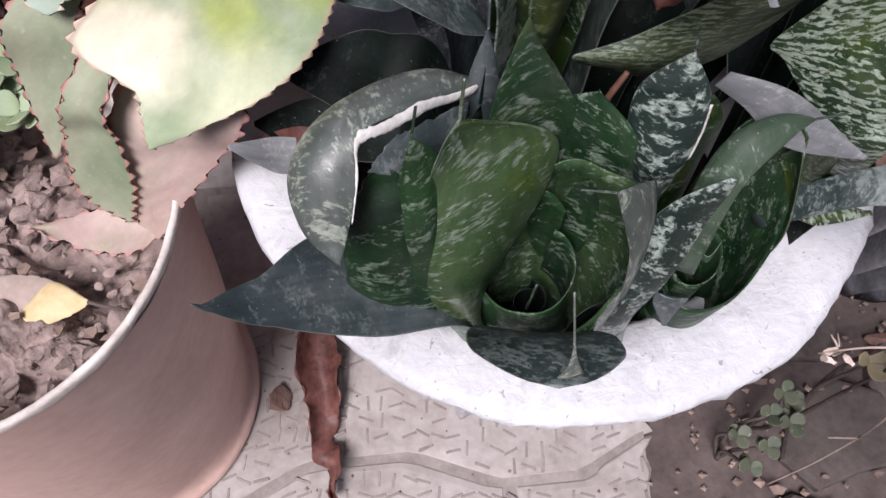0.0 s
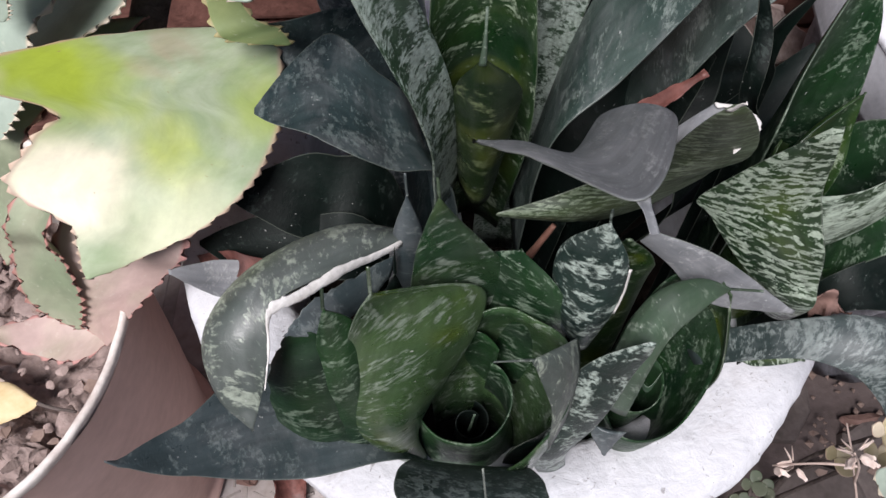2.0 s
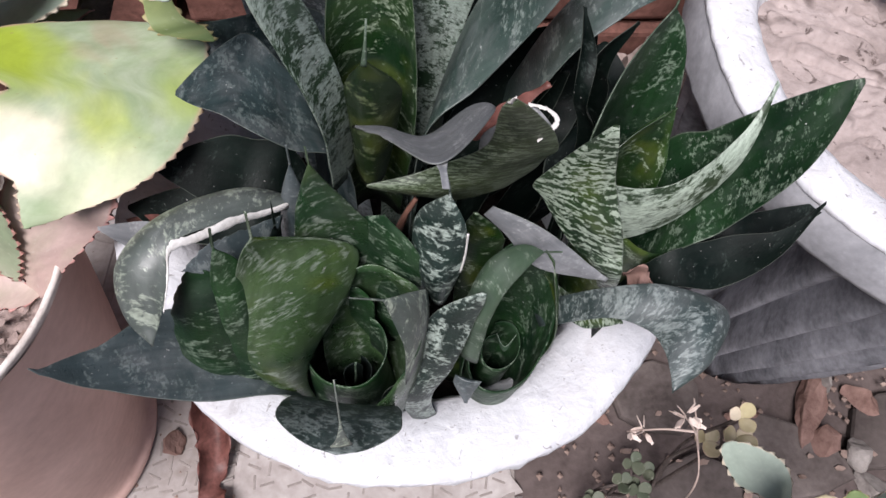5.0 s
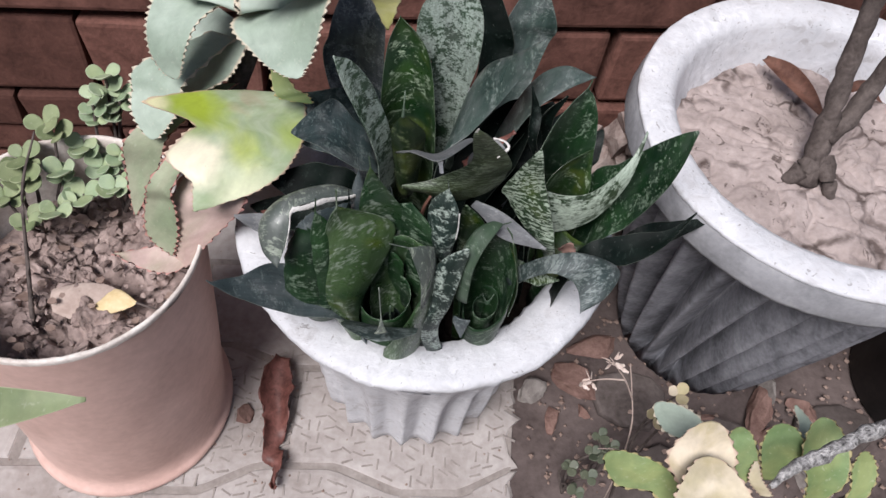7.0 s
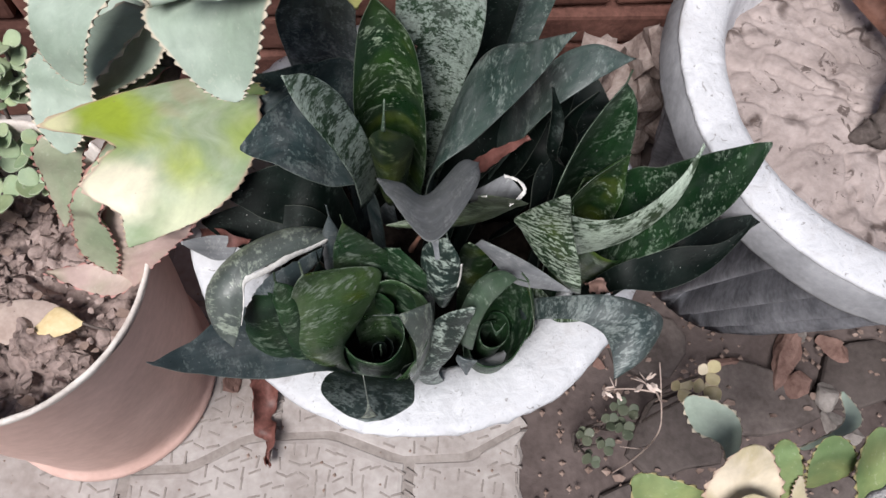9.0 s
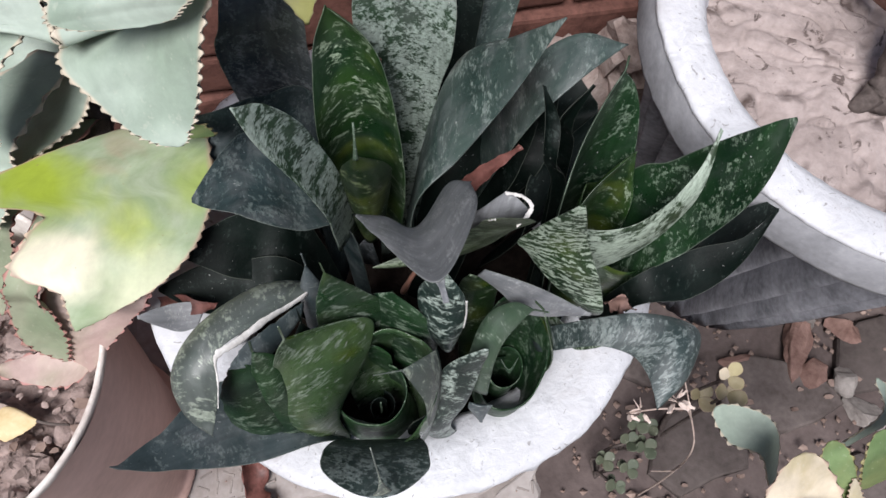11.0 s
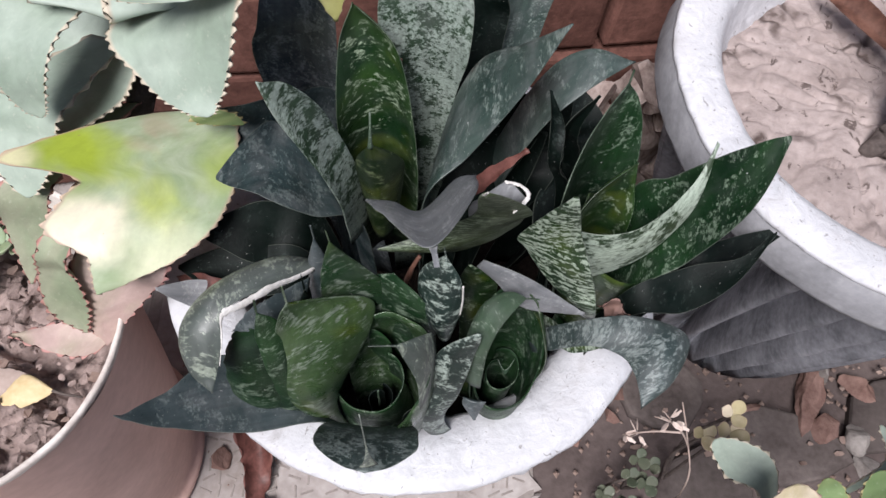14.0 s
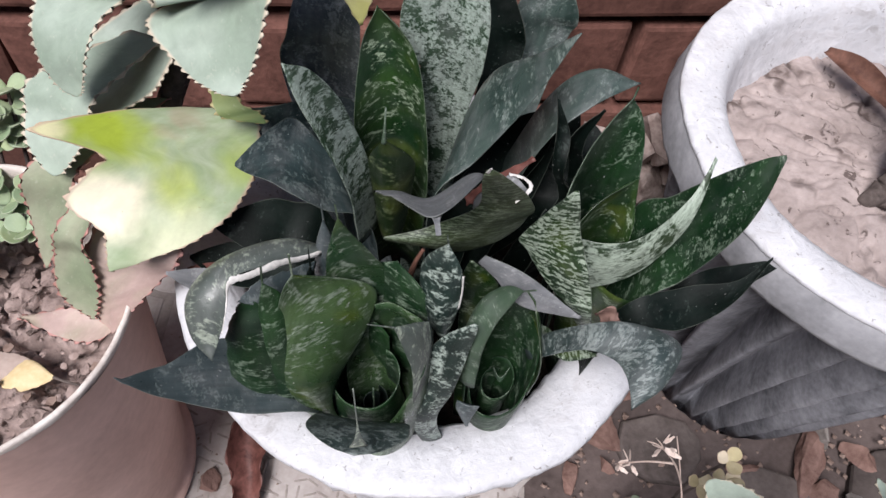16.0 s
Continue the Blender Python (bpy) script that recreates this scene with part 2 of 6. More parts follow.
M = {
    "concrete": painted_concrete(),
    "grey_concrete": plain("grey_concrete", (0.095, 0.098, 0.112), (0.36, 0.365, 0.40), 18, 170, 0.8, 0.5, 0.003),
    "lip": painted_concrete("lip_concrete"),
    "lip_side": plain("grey_lip", (0.20, 0.203, 0.215), (0.37, 0.37, 0.39), 22, 190, 0.85, 0.5, 0.002),
    "terracotta": plain("terracotta", (0.48, 0.312, 0.268), (0.69, 0.480, 0.426), 9, 110, 0.48, 0.15, 0.001),
    "pale_rim": plain("chalky_rim", (0.50, 0.43, 0.39), (0.80, 0.75, 0.70), 60, 300, 0.85, 0.5, 0.002),
    "soil": mud("dry_soil", (0.19, 0.142, 0.128), (0.41, 0.320, 0.293), (0.05, 0.037, 0.031), 34.0, 0.6),
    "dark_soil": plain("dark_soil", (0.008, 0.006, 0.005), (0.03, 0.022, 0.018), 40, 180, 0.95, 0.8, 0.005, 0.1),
    "dry_pale": plain("dry_margin", (0.48, 0.46, 0.43), (0.80, 0.78, 0.75), 120, 500, 0.8, 0.5, 0.002),
    "petal": plain("dry_petal", (0.55, 0.42, 0.36), (0.80, 0.70, 0.64), 150, 500, 0.8, 0.2, 0.001),
    "rubble": plain("brick_rubble", (0.13, 0.075, 0.062), (0.29, 0.185, 0.158), 35, 180, 0.95, 0.8, 0.005, 0.1),
    "pink_rubble": plain("pink_rubble", (0.20, 0.145, 0.128), (0.50, 0.415, 0.38), 38, 180, 0.95, 0.8, 0.005, 0.1),
    "slab": plain("broken_slab", (0.070, 0.056, 0.052), (0.180, 0.150, 0.140), 16, 140, 0.9, 0.6, 0.004, 0.2, 0.5),
    "litter": plain("leaf_litter", (0.15, 0.10, 0.082), (0.36, 0.27, 0.23), 30, 200, 0.85, 0.4, 0.002, 0.2),
    "stone": plain("grey_stone", (0.15, 0.13, 0.12), (0.33, 0.30, 0.28), 35, 180, 0.9, 0.7, 0.004, 0.2),
    "silver_bark": plain("silver_bark", (0.0, 0.0, 0.0), (0.62, 0.60, 0.59), 170, 420, 0.35, 1.0, 0.006, 0.6),
    "silt": mud("pale_silt", (0.27, 0.222, 0.207), (0.43, 0.362, 0.342), (0.075, 0.054, 0.048), 16.0, 0.85, 0.45),
    "paver": plain("paver", (0.24, 0.205, 0.188), (0.47, 0.435, 0.42), 9, 90, 0.85, 0.5, 0.003),
    "dust": plain("dusty_ground", (0.065, 0.050, 0.047), (0.150, 0.119, 0.112), 11, 110, 0.95, 0.7, 0.005, 0.1),
    "brick": plain("red_brick", (0.085, 0.040, 0.032), (0.23, 0.110, 0.088), 25, 160, 0.9, 0.7, 0.004, 0.15, 0.6),
    "mortar": plain("mortar", (0.030, 0.024, 0.022), (0.10, 0.082, 0.075), 30, 200, 0.95, 0.7, 0.004, 0.1),
    "plaster": plain("cement_plaster", (0.20, 0.185, 0.175), (0.34, 0.32, 0.30), 4, 60, 0.9, 0.4, 0.003),
    "groove": plain("groove_brown", (0.21, 0.182, 0.168), (0.34, 0.305, 0.285), 40, 200, 0.95, 0.3, 0.002, 0.1),
    "dry_leaf": plain("dry_leaf", (0.07, 0.030, 0.021), (0.20, 0.098, 0.070), 45, 220, 0.7, 0.4, 0.002),
    "dead_yellow": plain("dead_yellow", (0.56, 0.42, 0.21), (0.74, 0.61, 0.38), 40, 200, 0.7, 0.3, 0.002),
    "dry_pink": plain("dry_pink", (0.33, 0.25, 0.215), (0.52, 0.42, 0.37), 40, 220, 0.75, 0.3, 0.002),
    "dead_red": plain("dead_red_leaf", (0.065, 0.023, 0.019), (0.20, 0.084, 0.070), 70, 260, 0.5, 0.5, 0.002),
    "stem": plain("bark", (0.040, 0.030, 0.027), (0.145, 0.118, 0.107), 60, 260, 0.85, 0.8, 0.004),
    "black": plain("black_pot", (0.018, 0.017, 0.018), (0.05, 0.045, 0.045), 20, 140, 0.6, 0.2, 0.002),
    "snake_green": snake_leaf("snake_green", (0.0057, 0.0230, 0.0069), (0.0264, 0.0644, 0.0138), (0.32, 0.40, 0.28), 0.532, "fleck", 0.34, 0.05, (0.075, 0.105, 0.013), 0.8),
    "snake_dash": snake_leaf("snake_dash", (0.0152, 0.0412, 0.0172), (0.0527, 0.0953, 0.0361), (0.31, 0.37, 0.30), 0.520, "dash", 0.30, 0.06, (0.075, 0.110, 0.015), 0.62),
    # near-black leaf: the shade deep among the rosettes is put into its colour
    "snake_shaded": snake_leaf("snake_shaded", (0.0015, 0.004, 0.003), (0.005, 0.010, 0.008), (0.06, 0.08, 0.07), 0.550, "fleck", 0.50, 0.02, None, 0.4, 0.15),
    "snake_slate": snake_leaf("snake_slate", (0.0297, 0.0446, 0.0486), (0.0743, 0.0945, 0.0999), (0.24, 0.28, 0.27), 0.530, "fleck", 0.34, 0.25, None, 0.6, 0.45),
    "snake_dusty": snake_leaf("snake_dusty", (0.040, 0.054, 0.060), (0.085, 0.102, 0.110), (0.34, 0.37, 0.38), 0.505, "fleck", 0.40, 0.5, None, 0.7),
    "snake_frost": snake_leaf("snake_frost", (0.022, 0.036, 0.034), (0.050, 0.068, 0.066), (0.34, 0.39, 0.37), 0.492, "fleck", 0.42, 0.2, None, 0.6),
    "snake_fleck": snake_leaf("snake_fleck", (0.0120, 0.0312, 0.0144), (0.0336, 0.0660, 0.0360), (0.40, 0.48, 0.42), 0.462, "fleck", 0.42, 0.18),
    "snake_pale": snake_leaf("snake_band", (0.0072, 0.0216, 0.0096), (0.0240, 0.0504, 0.0168), (0.40, 0.48, 0.38), 0.470, "band", 0.42, 0.08, (0.06, 0.10, 0.015), 0.88),
    "snake_olive": snake_leaf("snake_olive", (0.0230, 0.0391, 0.0161), (0.0575, 0.0805, 0.0299), (0.24, 0.30, 0.20), 0.480, "band", 0.42, 0.10, None, 0.75),
    "snake_pup": snake_leaf("snake_pup", (0.0072, 0.0180, 0.0060), (0.0216, 0.0360, 0.0108), (0.16, 0.20, 0.10), 0.535, "fleck", 0.36, 0.04, (0.060, 0.075, 0.016), 0.6),
    "snake_blotch": snake_leaf("snake_blotch", (0.0078, 0.0182, 0.0156), (0.0234, 0.0416, 0.0338), (0.42, 0.50, 0.44), 0.500, "fleck", 0.38, 0.06, None, 0.85),
    "snake_ash": snake_leaf("snake_ash", (0.050, 0.064, 0.056), (0.100, 0.115, 0.104), (0.36, 0.41, 0.33), 0.505, "fleck", 0.42, 0.15, None, 0.75),
    "snake_plain": snake_leaf("snake_plain", (0.0140, 0.0266, 0.0280), (0.0406, 0.0602, 0.0616), (0.18, 0.22, 0.21), 0.520, "fleck", 0.40, 0.22, None, 0.5, 0.35),
    "snake_deep": snake_leaf("snake_deep", (0.0047, 0.0187, 0.0078), (0.0156, 0.0468, 0.0156), (0.26, 0.34, 0.25), 0.525, "fleck", 0.38, 0.05, None, 0.55, 0.32),
    "snake_vein": snake_leaf("snake_vein", (0.010, 0.028, 0.012), (0.030, 0.055, 0.022), (0.44, 0.53, 0.43), 0.450, "vein", 0.42, 0.08, None, 0.9),
    "snake_mist": snake_leaf("snake_mist", (0.0203, 0.0378, 0.0324), (0.0527, 0.0783, 0.0688), (0.25, 0.30, 0.27), 0.518, "fleck", 0.36, 0.25, None, 0.6),
    "snake_grey": snake_leaf("snake_grey", (0.115, 0.122, 0.128), (0.190, 0.196, 0.206), (0.30, 0.31, 0.31), 0.515, "fleck", 0.55, 0.5, None, 0.7),
    "snake_silver": snake_leaf("snake_silver", (0.030, 0.060, 0.034), (0.070, 0.105, 0.070), (0.28, 0.34, 0.27), 0.53, "fleck", 0.42, 0.12, None, 0.65),
    "kal_grey": fat_leaf("kal_grey", (0.25, 0.32, 0.25), (0.43, 0.50, 0.43), (0.60, 0.51, 0.40), (0.2, 0.3, 0.2)),
    "kal_dusk": fat_leaf("kal_dusk", (0.22, 0.27, 0.17), (0.37, 0.42, 0.29), (0.45, 0.20, 0.18), (0.36, 0.31, 0.25), 0.35),
    "kal_yellow": yellow_leaf(),
    "kal_lemon": fat_leaf("kal_lemon", (0.52, 0.52, 0.16), (0.78, 0.74, 0.38), (0.60, 0.52, 0.30), (0.85, 0.80, 0.55), 0.6),
    "kal_pink": fat_leaf("kal_pink", (0.40, 0.285, 0.255), (0.56, 0.43, 0.39), (0.46, 0.22, 0.20), (0.3, 0.33, 0.2), 0.35),
    "kal_green": fat_leaf("kal_green", (0.10, 0.17, 0.06), (0.22, 0.30, 0.14), (0.40, 0.33, 0.17), (0.34, 0.36, 0.15), 0.5),
    "kal_cream": fat_leaf("kal_cream", (0.33, 0.29, 0.15), (0.52, 0.44, 0.29), (0.50, 0.36, 0.28), (0.75, 0.66, 0.55), 0.6),
    "stonecrop": fat_leaf("stonecrop", (0.19, 0.27, 0.15), (0.35, 0.43, 0.29), (0.42, 0.46, 0.34), (0.40, 0.43, 0.20), 0.35),
    "clover": fat_leaf("clover", (0.055, 0.070, 0.045), (0.105, 0.125, 0.085), (0.12, 0.13, 0.09), (0.13, 0.13, 0.09), 0.4),
    "weed": fat_leaf("weed", (0.13, 0.17, 0.08), (0.25, 0.30, 0.16), (0.30, 0.33, 0.2), (0.4, 0.42, 0.25), 0.3),
}


# ---------------------------------------------------------------- builders
def part(name, bm, material, parent=None, label="", smooth=True):
    me = bpy.data.meshes.new(name)
    bm.to_mesh(me)
    bm.free()
    if material:
        me.materials.append(material)
    if smooth:
        me.shade_smooth()
    ob = new(name, me)
    if parent:
        ob.parent = parent
    if label:
        ob["label"] = label
    return ob


def empty(name, loc, label, category, group=""):
    ob = new(name)
    ob.location = loc
    ob.empty_display_size = 0.05
    return tagged(ob, label, category, group)


def lathe(profile, seg=96, flutes=0, depth=0.0, where=None, wobble=0.0, seed=0, bottom=True):
    """A turned body from (radius, z) rows; flutes cut the rows between the two z of where."""
    bm = bmesh.new()
    rings = []
    for r, z in profile:
        ring = []
        for k in range(seg):
            a = 2 * math.pi * k / seg
            rr = r
            if flutes and where[0] <= z <= where[1]:
                rr = r - depth * (0.5 - 0.5 * math.cos(a * flutes)) ** 0.6 * min(1.0, 1.6 * (where[1] - z) / (where[1] - where[0]))
            if wobble:
                p = Vector((math.cos(a) * 3, math.sin(a) * 3, z * 20 + seed))
                rr += wobble * noise.noise(p) + 0.5 * wobble * noise.noise(p * 6) + 0.25 * wobble * noise.noise(p * 21)
            ring.append(bm.verts.new((rr * math.cos(a), rr * math.sin(a), z)))
        rings.append(ring)
    for lo, hi in zip(rings, rings[1:]):
        for k in range(seg):
            bm.faces.new((lo[k], lo[(k + 1) % seg], hi[(k + 1) % seg], hi[k]))
    if bottom:
        bm.faces.new(rings[0][::-1])
    return bm


def bez(points, u):
    """A smooth curve through the points (Catmull-Rom)."""
    n = len(points) - 1
    x = min(max(u, 0.0), 1.0) * n
    i = min(int(x), n - 1)
    f = x - i
    p1, p2 = points[i], points[i + 1]
    p0 = points[i - 1] if i else p1 * 2 - p2
    p3 = points[i + 2] if i + 2 <= n else p2 * 2 - p1
    return 0.5 * (2 * p1 + (p2 - p0) * f + (2 * p0 - 5 * p1 + 4 * p2 - p3) * f * f + (3 * p1 - p0 - 3 * p2 + p3) * f ** 3)


def blade(points, widths, faces, cup=0.3, thick=0.0023, teeth=0, tooth=0.002, wave=0.0, tipk=0.75, spike=None, seed=0, nu=28, nv=14, across=False, bites=()):
    """A leaf along points, with its half-width and the side that it faces (or, with across, the direction over its width) at each of them; the last point is its tip.
    cup lifts the margins (minus: lowers them), teeth notches them, wave ruffles them, spike is the end of a fine awn, bites (place along, depth, reach) eat into one margin."""
    pts = [Vector(p) for p in points]
    fcs = [Vector(f) for f in faces]
    n = len(pts) - 1
    wid = [Vector((w, 0, 0)) for w in widths]
    bm = bmesh.new()
    uv, met = bm.loops.layers.uv.new("blade"), bm.loops.layers.uv.new("metres")
    ph = random.Random(seed).random() * 6
    run = [0.0]
    for k in range(60):
        run.append(run[-1] + (bez(pts, (k + 1) / 60) - bez(pts, k / 60)).length)
    wmax = max(widths)
    top, bot, at = [], [], {}
    if teeth:
        nu = max(nu, teeth * 4)
    steps = [(i / nu, 0.0) for i in range(nu + 1)]
    if spike:
        steps += [(1.0, k / 5) for k in range(1, 6)]
    for u, s in steps:
        p = bez(pts, u)
        tan = (bez(pts, min(u + 0.02, 1)) - bez(pts, max(u - 0.02, 0))).normalized()
        side = bez(fcs, u).normalized() if across else tan.cross(bez(fcs, u)).normalized()
        nor = side.cross(tan).normalized()
        f = u * n - (n - 1)
        w = widths[n - 1] * max(1 - f, 0.0) ** tipk if f > 0 else bez(wid, u).x
        w = max(w, 0.0013)
        if s:
            p, w = pts[-1].lerp(Vector(spike), s), 0.0013 * (1 - 0.8 * s)
        rt, rb = [], []
        for j in range(nv + 1):
            v = math.sin((2 * j / nv - 1) * math.pi / 2)
            ww = w * (1 - sum(d * math.exp(-((u - at_u) / reach) ** 2) for at_u, d, reach in bites)) if v > 0 and bites else w
            if teeth and j in (0, nv):
                ww += tooth * (math.sin(u * teeth * 2 * math.pi + ph) * 0.9 + 0.5 * noise.noise(Vector((u * teeth, v, seed))))
            lift = cup * w * (abs(v) ** 1.8 - 0.4) + wave * wmax * v * abs(v) * math.sin(u * 9 + ph + (1.3 if v > 0 else 0)) * u
            q = p + side * (v * ww) + nor * lift
            q += nor * (0.035 * min(w, 0.03) * noise.noise(q * 45 + Vector((seed, 0, 0))))
            th = min(thick * (1 - 0.75 * abs(v) ** 2) * (1 - 0.55 * u), 2 * w)
            a, b = bm.verts.new(q + nor * th * 0.5), bm.verts.new(q - nor * th * 0.5)
            at[a] = at[b] = (u, 0.5 + v * 0.5, run[int(u * 60)] + (run[min(int(u * 60) + 1, 60)] - run[int(u * 60)]) * (u * 60 % 1), v * w)
            rt.append(a)
            rb.append(b)
        top.append(rt)
        bot.append(rb)
    m = len(steps) - 1
    for i in range(m):
        for j in range(nv):
            bm.faces.new((top[i][j], top[i + 1][j], top[i + 1][j + 1], top[i][j + 1]))
            bm.faces.new((bot[i][j], bot[i][j + 1], bot[i + 1][j + 1], bot[i + 1][j]))
        bm.faces.new((top[i][0], bot[i][0], bot[i + 1][0], top[i + 1][0]))
        bm.faces.new((top[i][nv], top[i + 1][nv], bot[i + 1][nv], bot[i][nv]))
    for j in range(nv):
        bm.faces.new((top[0][j], top[0][j + 1], bot[0][j + 1], bot[0][j]))
        bm.faces.new((top[m][j], bot[m][j], bot[m][j + 1], top[m][j + 1]))
    for f in bm.faces:
        for lp in f.loops:
            a = at[lp.vert]
            lp[uv].uv, lp[met].uv = (a[0], a[1]), (a[2], a[3])
    bmesh.ops.recalc_face_normals(bm, faces=bm.faces)
    return bm


def tube(points, radii, seg=8, rough=0.0, seed=0):
    """A tapered, slightly knobbly round branch."""
    pts = [Vector(p) for p in points]
    n = max(6, len(pts) * 6)
    bm = bmesh.new()
    rings = []
    for i in range(n + 1):
        u = i / n
        p = bez(pts, u)
        tan = (bez(pts, min(u + 0.02, 1)) - bez(pts, max(u - 0.02, 0))).normalized()
        side = tan.orthogonal().normalized()
        up = tan.cross(side)
        x = u * (len(radii) - 1)
        k = min(int(x), len(radii) - 2)
        r = radii[k] + (radii[k + 1] - radii[k]) * (x - k)
        ring = []
        for j in range(seg):
            a = 2 * math.pi * j / seg
            d = side * math.cos(a) + up * math.sin(a)
            ring.append(bm.verts.new(p + d * r * (1 + rough * noise.noise((p + d * r) * 90 + Vector((seed, 0, 0))))))
        rings.append(ring)
    for lo, hi in zip(rings, rings[1:]):
        for j in range(seg):
            bm.faces.new((lo[j], lo[(j + 1) % seg], hi[(j + 1) % seg], hi[j]))
    bm.faces.new(rings[0][::-1])
    bm.faces.new(rings[-1])
    bmesh.ops.recalc_face_normals(bm, faces=bm.faces)
    return bm


def block(sx, sy, sz, bevel=0.004, jitter=0.0, seed=0):
    bm = bmesh.new()
    bmesh.ops.create_cube(bm, size=1.0)
    rng = random.Random(seed)
    for v in bm.verts:
        v.co = Vector((v.co.x * sx, v.co.y * sy, v.co.z * sz)) + Vector([rng.uniform(-jitter, jitter) for _ in range(3)])
    bmesh.ops.bevel(bm, geom=bm.edges[:], offset=bevel, segments=2, affect="EDGES", profile=0.6)
    return bm


def mound(radius, height, seed, cell=0.006, lumps=0.012, crack=0.006, plates=0.0, grain=0.0022):
    """A round bed of earth with clods and cracks."""
    bm = bmesh.new()
    rings = int(radius / cell)
    rows = []
    for i in range(rings + 1):
        r = radius * i / rings
        n = 1 if i == 0 else max(12, int(2 * math.pi * radius / cell))
        row = []
        for k in range(n):
            a = 2 * math.pi * k / n
            p = Vector((r * math.cos(a), r * math.sin(a), 0))
            q = p * 16 + Vector((seed * 3.1, seed * 1.7, 0))
            z = height * (1 - (i / rings) ** 2) + lumps * noise.fractal(q, 0.8, 2.2, 4)
            warp = p * 26 + Vector((seed, 0, 0)) + 0.5 * noise.noise_vector(p * 30)
            cells, seeds = noise.voronoi(warp)
            z -= crack * max(0.0, 1 - (cells[1] - cells[0]) / 0.16)
            z += plates * noise.cell(seeds[0] * 7.3) * min(1.0, (cells[1] - cells[0]) / 0.2) * min(1.0, (1 - i / rings) * 12)
            z += grain * noise.fractal(p * 130 + Vector((seed, 0, 0)), 0.7, 2.0, 3)
            row.append(bm.verts.new((p.x, p.y, z)))
        rows.append(row)
    for k in range(len(rows[1])):
        bm.faces.new((rows[0][0], rows[1][k], rows[1][(k + 1) % len(rows[1])]))
    for lo, hi in zip(rows[1:], rows[2:]):
        for k in range(len(lo)):
            bm.faces.new((lo[k], hi[k], hi[(k + 1) % len(hi)], lo[(k + 1) % len(lo)]))
    return bm

# ---------------------------------------------------------------- setting
G = -0.033  # the paving's height
WALL_Y = 0.66


def ground_sheet():
    bm = bmesh.new()
    xs = [-60, -8, -2] + [-1.4 + 0.035 * k for k in range(81)] + [2, 8, 60]
    ys = [-60, -8, -2] + [-0.9 + 0.035 * k for k in range(46)] + [2, 8, 60]
    grid = [[bm.verts.new((x, y, G - 0.006 + (0.007 * noise.fractal(Vector((x * 7, y * 7, 3)), 0.8, 2.1, 4) if abs(x) < 1.3 and abs(y) < 0.9 else 0))) for x in xs] for y in ys]
    for a, b in zip(grid, grid[1:]):
        for k in range(len(xs) - 1):
            bm.faces.new((a[k], a[k + 1], b[k + 1], b[k]))
    return tagged(part("ground", bm, M["dust"]), "dry dusty earth yard with silt between the paving", "ground", kind="structure")


ground_sheet()

# ---------------------------------------------------------------- pots
RIM = 0.358
WHITE = Vector((0.0786, 0.2560, G))
pot = empty("planter", WHITE, "white-painted concrete planter with a broad flat rim and fluted sides", "planter")
h = RIM - G
part("body", lathe([(0.100, 0.034), (0.116, 0.036), (0.1225, 0.042), (0.1245, 0.060), (0.1265, 0.100), (0.129, 0.150), (0.132, 0.190), (0.138, 0.230), (0.145, 0.265), (0.153, 0.300), (0.163, 0.335), (0.177, h - 0.034)], 288, 20, 0.013, (0.03, 0.31), 0.0028, 3, False), M["concrete"], pot)
part("foot", lathe([(0.096, 0.0), (0.098, 0.006), (0.096, 0.020), (0.094, 0.036), (0.090, 0.040)], 96, 0, 0, None, 0.002, 5), M["grey_concrete"], pot, "grey cement foot under the bowl")
part("rim", lathe([(0.176, h - 0.036), (0.180, h - 0.027), (0.1845, h - 0.016), (0.188, h - 0.006), (0.187, h), (0.180, h + 0.003), (0.158, h - 0.002), (0.139, h - 0.007), (0.134, h - 0.016), (0.130, h - 0.10)], 180, 0, 0, None, 0.0035, 7, False), M["concrete"], pot)
# the shadow under the leaves is put into this soil's near-black colour
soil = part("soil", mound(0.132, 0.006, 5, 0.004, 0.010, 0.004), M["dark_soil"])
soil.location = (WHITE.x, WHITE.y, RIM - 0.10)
tagged(soil, "potting soil coloured near-black for the shade under the leaves", "soil", kind="stuff")



def leaning(bm, height, dx, dy):
    """Lets a body's foot stand dx, dy aside of its rim."""
    for v in bm.verts:
        k = 1 - v.co.z / height
        v.co.x += dx * k
        v.co.y += dy * k
    return bm


RED = Vector((-0.256, 0.176, G))
red = empty("flower_pot", RED, "plain terracotta-coloured plastic pot with a worn pale rim", "flower pot")
hr = 0.362 - G
part("body", leaning(lathe([(0.120, 0.0), (0.129, 0.001), (0.1325, 0.005), (0.1325, 0.010), (0.1290, 0.014), (0.1235, 0.017), (0.1230, 0.05), (0.1255, hr * 0.5), (0.1265, hr - 0.008)], 128, 0, 0, None, 0.0008, 2), hr, -0.036, -0.006), M["terracotta"], red)
part("rim", leaning(lathe([(0.1265, hr - 0.008), (0.1272, hr - 0.002), (0.126, hr), (0.1235, hr), (0.1225, hr - 0.004), (0.1215, hr - 0.03), (0.119, hr - 0.075), (0.112, hr - 0.098)], 128, 0, 0, None, 0.0012, 9, False), hr, -0.036, -0.006), M["pale_rim"], red, "chipped chalky rim")
soil = part("soil", mound(0.113, 0.008, 11, 0.0028, 0.022, 0.008, 0.008), M["soil"])
soil.location = (RED.x - 0.006, RED.y, 0.277)
tagged(soil, "cracked dry brown garden soil in clods", "soil", kind="stuff")

